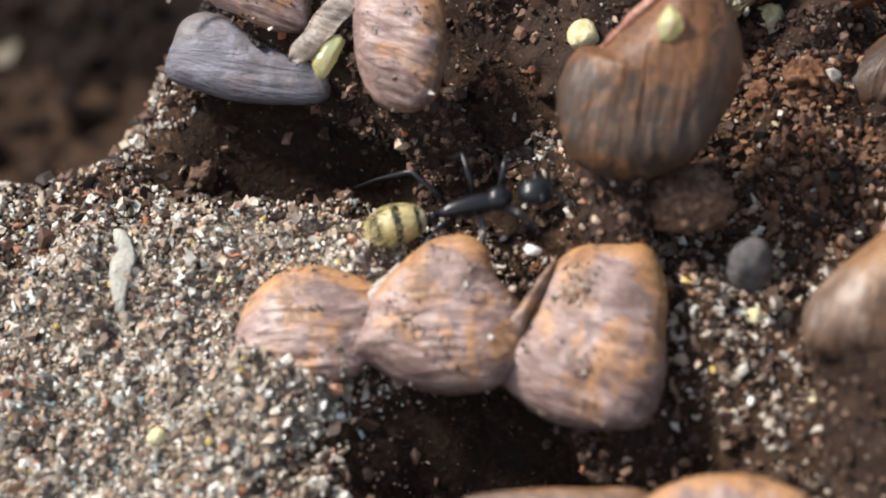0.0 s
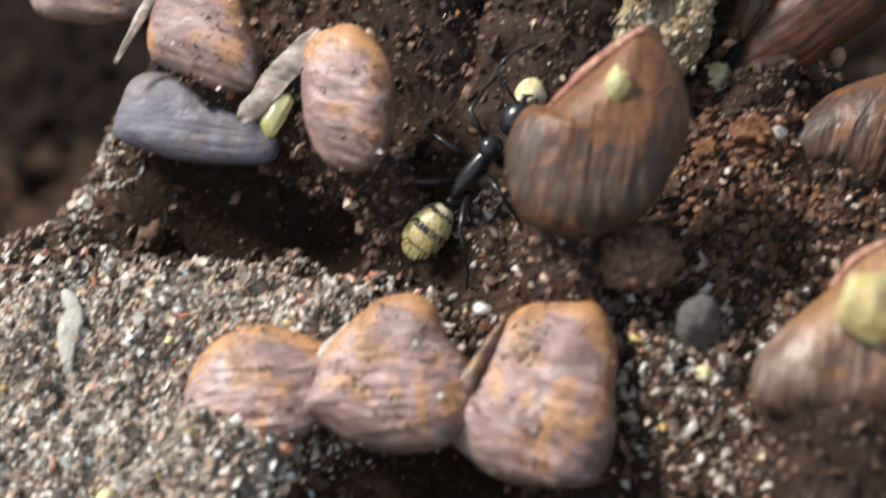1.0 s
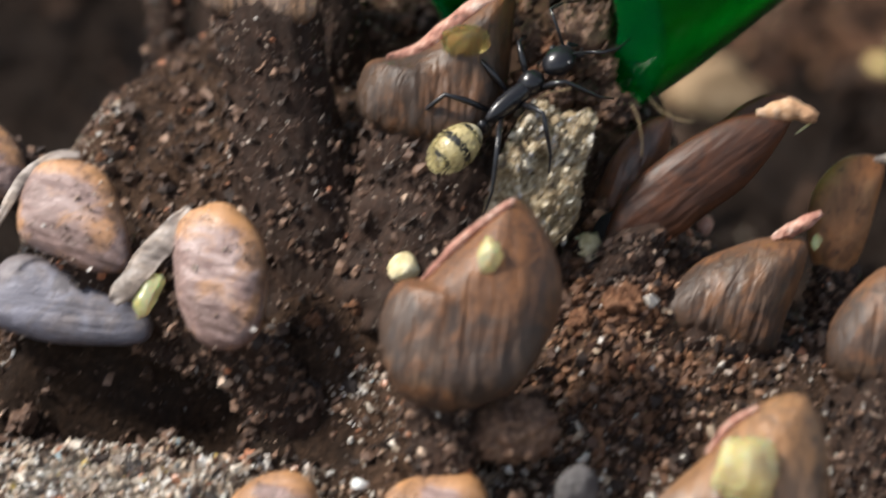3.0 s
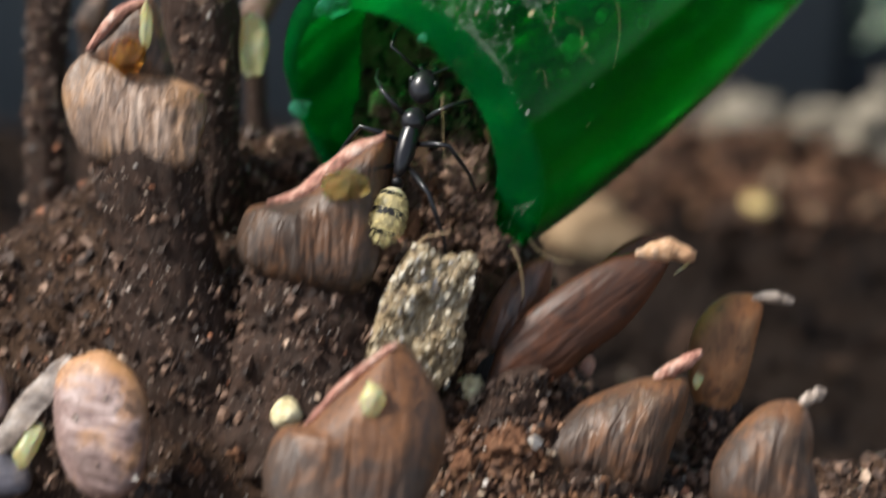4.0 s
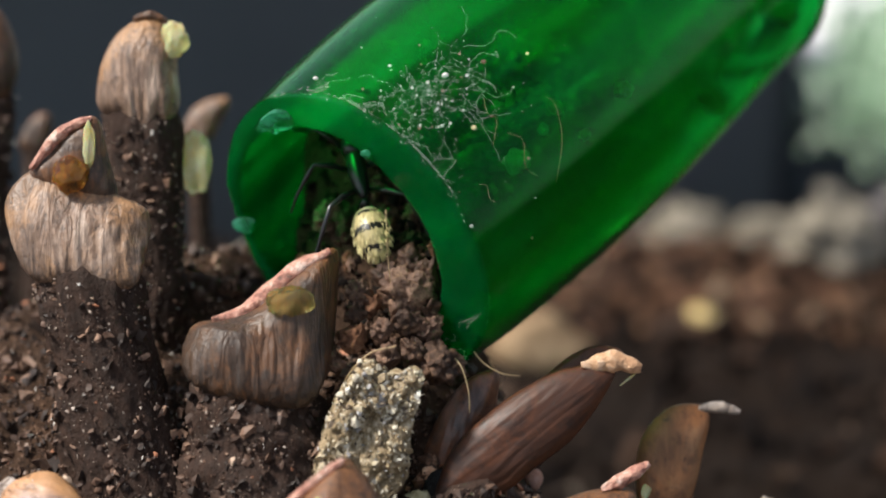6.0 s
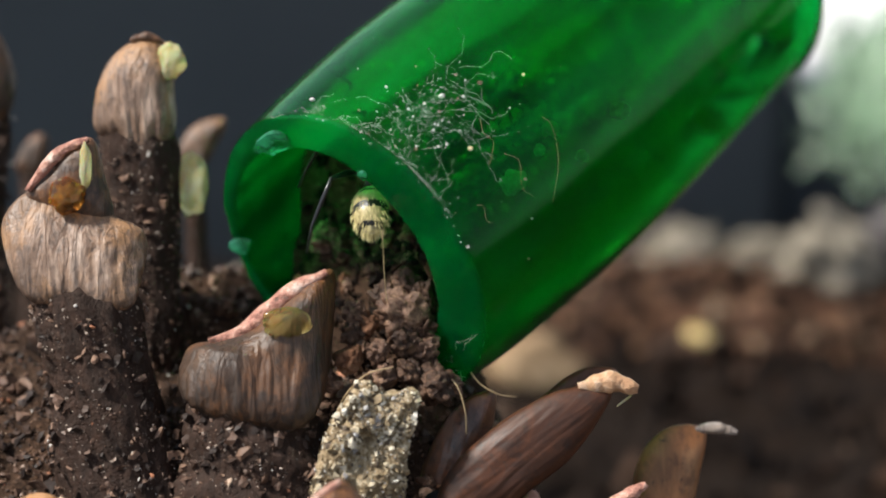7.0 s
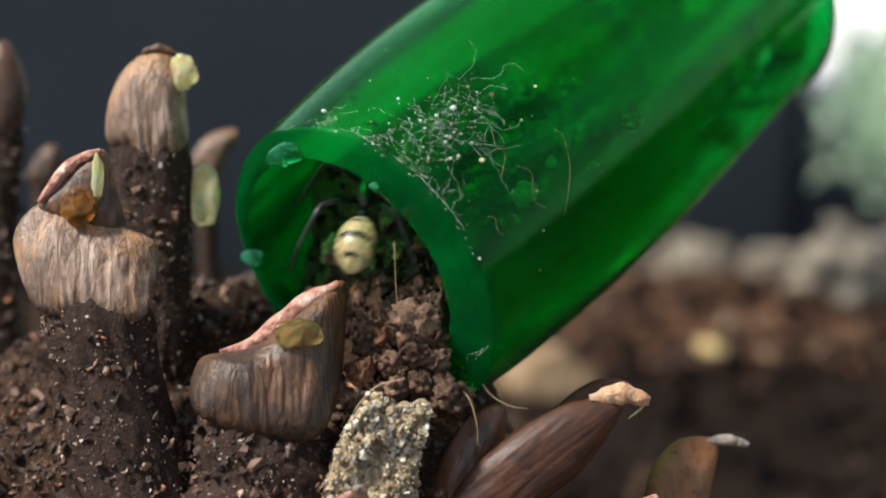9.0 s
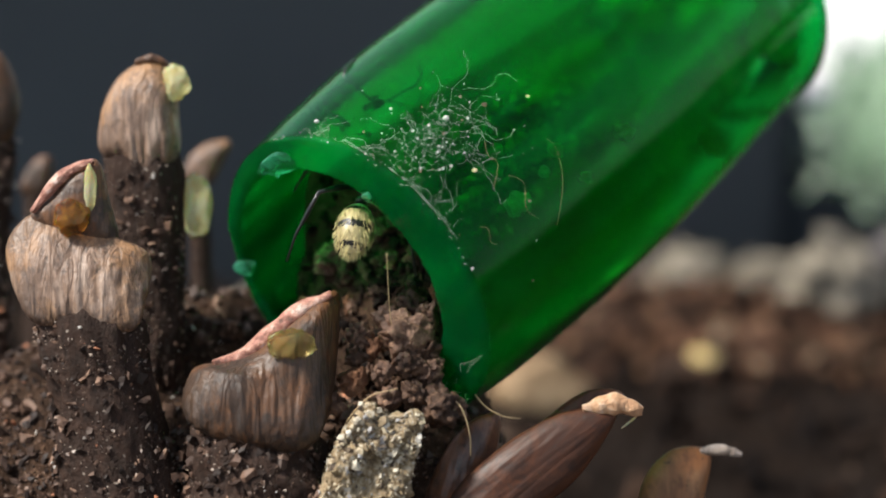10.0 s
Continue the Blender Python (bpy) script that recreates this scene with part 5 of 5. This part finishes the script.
def fibres():
    rng = random.Random(5)
    group = "fibres on the tube"
    for i in range(100):
        a, z = (rng.uniform(80, 150), rng.uniform(0.3, 1.2)) if i % 3 == 0 else (rng.gauss(119, 6), abs(rng.gauss(5.4, 2.2)) + 0.5)
        pts, da, dz = [], rng.uniform(-1.5, 1.5), rng.uniform(-0.4, 0.4)
        for j in range(rng.choice((9, 14, 20))):
            pts.append(surface_point(a, max(0.3, z), 0.08 + 0.25 * abs(math.sin(j * 1.1 + i))))
            da = da * 0.75 + rng.uniform(-1.3, 1.3)
            dz = dz * 0.75 + rng.uniform(-0.33, 0.33)
            a, z = a + da, z + dz
        v, f = tube_path(pts, rng.choice((0.000004, 0.0000055, 0.000008)), 4)
        tagged(new("fibre", mesh_of("fibre", v, f, FIBRE)), "thin pale fibre clinging to the tube", "fibre", group)
    for ends in (((142, 14.3), (146, 14.6), (156, 13.2), (166, 10.6)), ((143, 8.5), (148, 9.4), (155, 8.2), (160, 8.9)), ((130, 9), (134, 8.2), (138, 8.4), (143, 6.5)), ((150, 3.0), (152, 3.6), (156, 3.2), (158, 3.6))):
        pts = [spline([surface_point(a, z, 0.12) for a, z in ends], k / 16) for k in range(17)]
        tagged(new("fibre", mesh_of("fibre", *tube_path(pts, 0.000013, 4), DRY_FIBRE)), "long tan fibre lying on the tube", "fibre", group)
    for i in range(45):
        a, d = rng.uniform(62, 160), rng.uniform(0.03, 0.11)
        stone("dust_speck", tuple(q / MM for q in surface_point(a, rng.uniform(-0.05, 0.35), -0.05)), (d, d, d), WHITE_SPECK, 700 + i, "tiny white speck on the cut edge", "dust", rough=0.3, detail=1, group="dust specks")
    for i in range(6):
        a, lift = rng.uniform(-168, -138), rng.uniform(-2.6, 0.0)
        pts = []
        for j in range(12):
            pts.append(surface_point(a, -0.12 - 0.1 * rng.random(), lift))
            a, lift = a + rng.uniform(-0.2, 2.2), min(0.1, max(-2.8, lift + rng.uniform(-0.4, 0.4)))
        tagged(new("fibre", mesh_of("fibre", *tube_path(pts, 0.000012, 4), FIBRE)), "fine thread over the cut edge", "fibre", group)
    for i in range(90):
        a, z = (rng.gauss(118, 8), abs(rng.gauss(5, 2.5)) + 0.3) if i % 3 else (rng.gauss(120, 25), abs(rng.gauss(3, 9)) + 0.3)
        d = 0.05 + 0.26 * rng.random() ** 3
        stone("dust_speck", tuple(q / MM for q in surface_point(a, z, 0.05)), (d, d, d), WHITE_SPECK if rng.random() < 0.7 else CLOD, 300 + i, "tiny speck of dust on the tube", "dust", rough=0.3, detail=1, group="dust specks")


fibres()
for a, z, d, mat, label in ((135, 6.1, 0.42, CREAM, "tiny yellow crumb on the tube"), (116, 8.2, 0.5, WHITE_SPECK, "small white crumb on the tube"), (80, 2.2, 0.45, WHITE_SPECK, "small white crumb at the edge of the tube"),
                            (121, 12.0, 0.45, CLOD, "small brown crumb on the tube"), (128, 16.0, 0.3, CREAM, "tiny yellow crumb on the tube")):
    stone("crumb", tuple(q / MM for q in surface_point(a, z, 0.12 * d)), (d * 1.3, d, d * 0.8), mat, int(a + z), label, "crumb", (0, 20, a), 0.4, 3, 1.8, "crumbs on the tube")


def inside_bits():
    """Bright crumbs added within the tube's wall to stand for spots of light."""
    rng = random.Random(9)
    spots = [(153, 8.7, 2.2), (147, 15.2, 1.4), (161, 16.6, 1.0), (158, 23.6, 1.6), (150, 12.5, 1.1)]
    spots += [(rng.gauss(152, 12), rng.uniform(7, 30), rng.uniform(0.3, 1.0)) for _ in range(50)] + [(rng.gauss(70, 20), rng.uniform(8, 16), rng.uniform(0.4, 1.1)) for _ in range(22)]
    for i, (a, z, d) in enumerate(spots):
        a = radians(a)
        p = TUBE @ (Vector(((R_OUT * swell(z) - 0.2 - 0.4 * d) * math.cos(a), (R_OUT * swell(z) - 0.2 - 0.4 * d) * math.sin(a), z)) * MM) if i < 5 else TUBE @ (Vector(((R_IN - 0.15 * d) * math.cos(a), (R_IN - 0.15 * d) * math.sin(a), z)) * MM + HOLE)
        stone("moss_bit", tuple(q / MM for q in p), (d, d * 0.8, d), FLECK if i % 4 else CREAM, 500 + i, "bright crumb added inside the tube for a spot of light", "crumb", rough=0.5, group="crumbs inside the tube")


inside_bits()


def loose_fibres():
    """Dry rootlets that hang about the mouth."""
    for i, pts in enumerate((((1.0, 181.0, 6.5), (2.0, 180.0, 5.6), (2.6, 179.4, 3.6), (2.7, 179.2, 1.6)), ((-9.0, 179.0, 3.0), (-7.8, 178.2, 5.8), (-6.0, 177.8, 8.0), (-3.6, 178.0, 8.6)),
                             ((2.8, 183.5, 6.0), (4.0, 183.0, 4.6), (5.6, 182.6, 3.8), (7.2, 182.5, 3.6)), ((-4.6, 183.5, 19.0), (-4.4, 183.2, 14.0), (-3.9, 183.0, 9.5), (-3.8, 182.4, 6.0)))):
        v = [Vector(p) * MM for p in pts]
        fine = [spline(v, k / 14) for k in range(15)]
        tagged(new("rootlet", mesh_of("rootlet", *tube_path(fine, 0.00007 if i != 3 else 0.00004, 5), DRY_FIBRE)), "thin tan dry rootlet at the mouth of the tube", "rootlet", "rootlets")


loose_fibres()



# ---- the ant ----
def ellipsoid(name, centre, size, material, seed=0, power=1.0, seg=20):
    bm = bmesh.new()
    bmesh.ops.create_uvsphere(bm, u_segments=seg, v_segments=14, radius=1.0)
    for v in bm.verts:
        d = v.co.normalized()
        k = 1 + 0.03 * noise.noise(d * 3 + Vector((seed, seed, 0)))
        v.co = Vector((centre[0] + d.x * size[0] / 2 * k, centre[1] + d.y * size[1] / 2 * k, centre[2] + d.z * size[2] / 2 * k)) * MM
    return bm_mesh(name, bm, material)


def build_ant():
    ant = new("ant")
    part("gaster", ellipsoid("gaster", (0, -3.7, 0.3), (3.2, 4.9, 3.0), GASTER, 1, seg=32), ant, "black and pale yellow banded hairy abdomen")
    part("petiole", ellipsoid("petiole", (0, -0.8, 0.0), (1.1, 1.0, 1.7), ANT_BLACK, 2), ant)
    meso = new("mesosoma", ellipsoid("mesosoma", (0, 2.7, 0.5), (1.8, 6.2, 2.0), ANT_BLACK, 3))
    meso.parent = ant
    part("shoulder", ellipsoid("shoulder", (0, 4.9, 0.7), (2.2, 2.4, 2.1), ANT_BLACK, 5), meso)
    head = part("head", ellipsoid("head", (0, 8.2, 0.5), (2.6, 3.3, 2.1), ANT_BLACK, 4), ant)
    for side in (-1, 1):
        part("eye", ellipsoid("eye", (side * 1.1, 8.5, 1.0), (0.5, 0.7, 0.5), ANT_BLACK, 6), head)
        v, f = tube_path([Vector(p) * MM for p in ((side * 0.3, 9.5, 0.3), (side * 0.8, 10.1, 0.2), (side * 0.2, 10.6, 0.1))], [0.00035, 0.0003, 0.0001], 8)
        part("mandible", mesh_of("mandible", v, f, ANT_BLACK), head)
        v, f = tube_path([Vector(p) * MM for p in ((side * 0.6, 9.3, 1.0), (side * 2.2, 10.0, 2.1), (side * 3.3, 10.5, 2.6), (side * 3.5, 12.1, 1.8), (side * 3.0, 13.7, 0.9))], [0.00013, 0.00014, 0.00015, 0.00015, 0.0001], 6)
        part("antenna", mesh_of("antenna", v, f, ANT_BLACK), ant)
        for root, knee, ankle, foot in (((0.7, 5.0, 0.2), (3.0, 6.4, 2.2), (4.6, 8.4, -0.6), (5.0, 9.7, -1.9)),
                                        ((0.8, 3.0, 0.1), (4.0, 2.8, 2.4), (5.8, 1.6, -0.8), (6.5, 0.6, -1.9)),
                                        ((0.7, 0.7, 0.1), (3.4, -1.8, 2.6), (5.2, -4.6, -0.4), (5.8, -6.6, -1.9))):
            pts = [Vector((side * p[0], p[1], p[2])) * MM for p in (root, knee, ankle, foot)]
            pts = [pts[0], pts[0].lerp(pts[1], 0.5) + Vector((0, 0, 0.0003)), pts[1], pts[1].lerp(pts[2], 0.5), pts[2], pts[3]]
            v, f = tube_path(pts, [0.00022, 0.00030, 0.00020, 0.00022, 0.00014, 0.00009], 8)
            part("leg", mesh_of("leg", v, f, ANT_BLACK), ant)
    # short golden hairs lying back over the abdomen
    rng = random.Random(8)
    verts, faces = [], []
    for _ in range(420):
        th, ph = rng.uniform(0, 2 * math.pi), rng.uniform(0.35, 2.95)
        d = Vector((math.sin(ph) * math.cos(th), math.cos(ph), math.sin(ph) * math.sin(th)))
        p = Vector((d.x * 1.6, -3.7 + d.y * 2.45, 0.3 + d.z * 1.5)) * MM
        q = p + (d * 0.28 + Vector((0, -0.55, 0))) * MM
        v, f = tube_path([p, p.lerp(q, 0.5) + d * 0.00005, q], [0.00003, 0.000028, 0.00001], 3)
        faces += [tuple(i + len(verts) for i in g) for g in f]
        verts += v
    part("hairs", mesh_of("hairs", verts, faces, HAIR), ant.children[0], "short golden hairs")
    return tagged(ant, "black ant with a golden banded abdomen walking into the tube", "ant")


ANT = build_ant()


def motions():
    rows = []
    for t, x, y, z, fx, fy, fz in (
        (0.0, -31.5, 155.9, -16.4, 0.94, 0.33, 0.13),
        (0.3, -30.0, 157.2, -16.0, 0.70, 0.61, 0.37),
        (0.6, -27.6, 159.7, -16.2, 0.55, 0.61, 0.57),
        (1.0, -25.4, 162.4, -14.7, 0.58, 0.39, 0.72),
        (1.5, -20.8, 166.3, -8.9, 0.42, 0.35, 0.84),
        (1.8, -20.0, 166.2, -9.2, 0.36, 0.36, 0.86),
        (2.0, -20.2, 166.2, -9.2, 0.41, 0.36, 0.83),
        (2.2, -20.5, 167.2, -7.5, 0.49, 0.35, 0.80),
        (3.3, -11.4, 174.6, 6.6, 0.71, 0.62, 0.34),
        (3.5, -12.4, 174.2, 6.0, 0.67, 0.61, 0.41),
        (3.7, -10.6, 177.0, 7.1, 0.45, 0.66, 0.60),
        (3.9, -10.0, 178.8, 7.8, 0.24, 0.67, 0.70),
        (4.1, -8.0, 180.8, 10.9, 0.24, 0.60, 0.76),
        (4.3, -6.8, 182.8, 12.3, 0.07, 0.65, 0.75),
        (4.5, -5.5, 184.1, 14.1, -0.22, 0.62, 0.75),
        (4.8, -6.6, 184.7, 14.9, -0.49, 0.54, 0.68),
        (5.0, -5.8, 187.2, 12.9, -0.46, 0.63, 0.62),
        (5.2, -5.6, 187.2, 11.1, -0.30, 0.62, 0.73),
        (5.4, -6.0, 188.2, 13.1, -0.22, 0.71, 0.67),
        (5.6, -6.0, 188.8, 13.6, -0.22, 0.72, 0.66),
        (6.8, -6.0, 187.6, 18.8, -0.12, 0.82, 0.55),
        (7.1, -5.6, 187.6, 19.3, -0.02, 0.84, 0.54),
        (7.4, -6.0, 187.6, 19.5, -0.03, 0.86, 0.51),
        (7.7, -5.3, 187.6, 19.9, 0.03, 0.84, 0.54),
        (8.0, -5.9, 187.6, 19.3, 0.02, 0.82, 0.57),
        (8.3, -6.6, 187.1, 18.8, 0.15, 0.81, 0.57),
        (8.6, -6.9, 187.1, 18.9, 0.05, 0.80, 0.60),
        (8.9, -7.1, 187.1, 18.2, 0.13, 0.82, 0.56),
        (9.2, -10.6, 187.1, 16.7, 0.23, 0.77, 0.60),
        (9.5, -9.8, 187.1, 17.3, 0.36, 0.77, 0.52),
        (9.8, -7.8, 187.1, 19.0, 0.26, 0.77, 0.59),
        (10.0, -7.5, 187.1, 19.7, 0.15, 0.77, 0.62),
    ):
        fwd = Vector((fx, fy, fz)).normalized()
        up = Vector((0.0, -0.45, 0.89))
        side = fwd.cross(up).normalized()
        up = side.cross(fwd)
        m = Matrix((side, fwd, up)).transposed().to_4x4()
        m.translation = Vector((x, y, z)) * MM + fwd * 0.0039 - up * 0.0003
        rows.append((t, m))
    walk(ANT, rows)


motions()
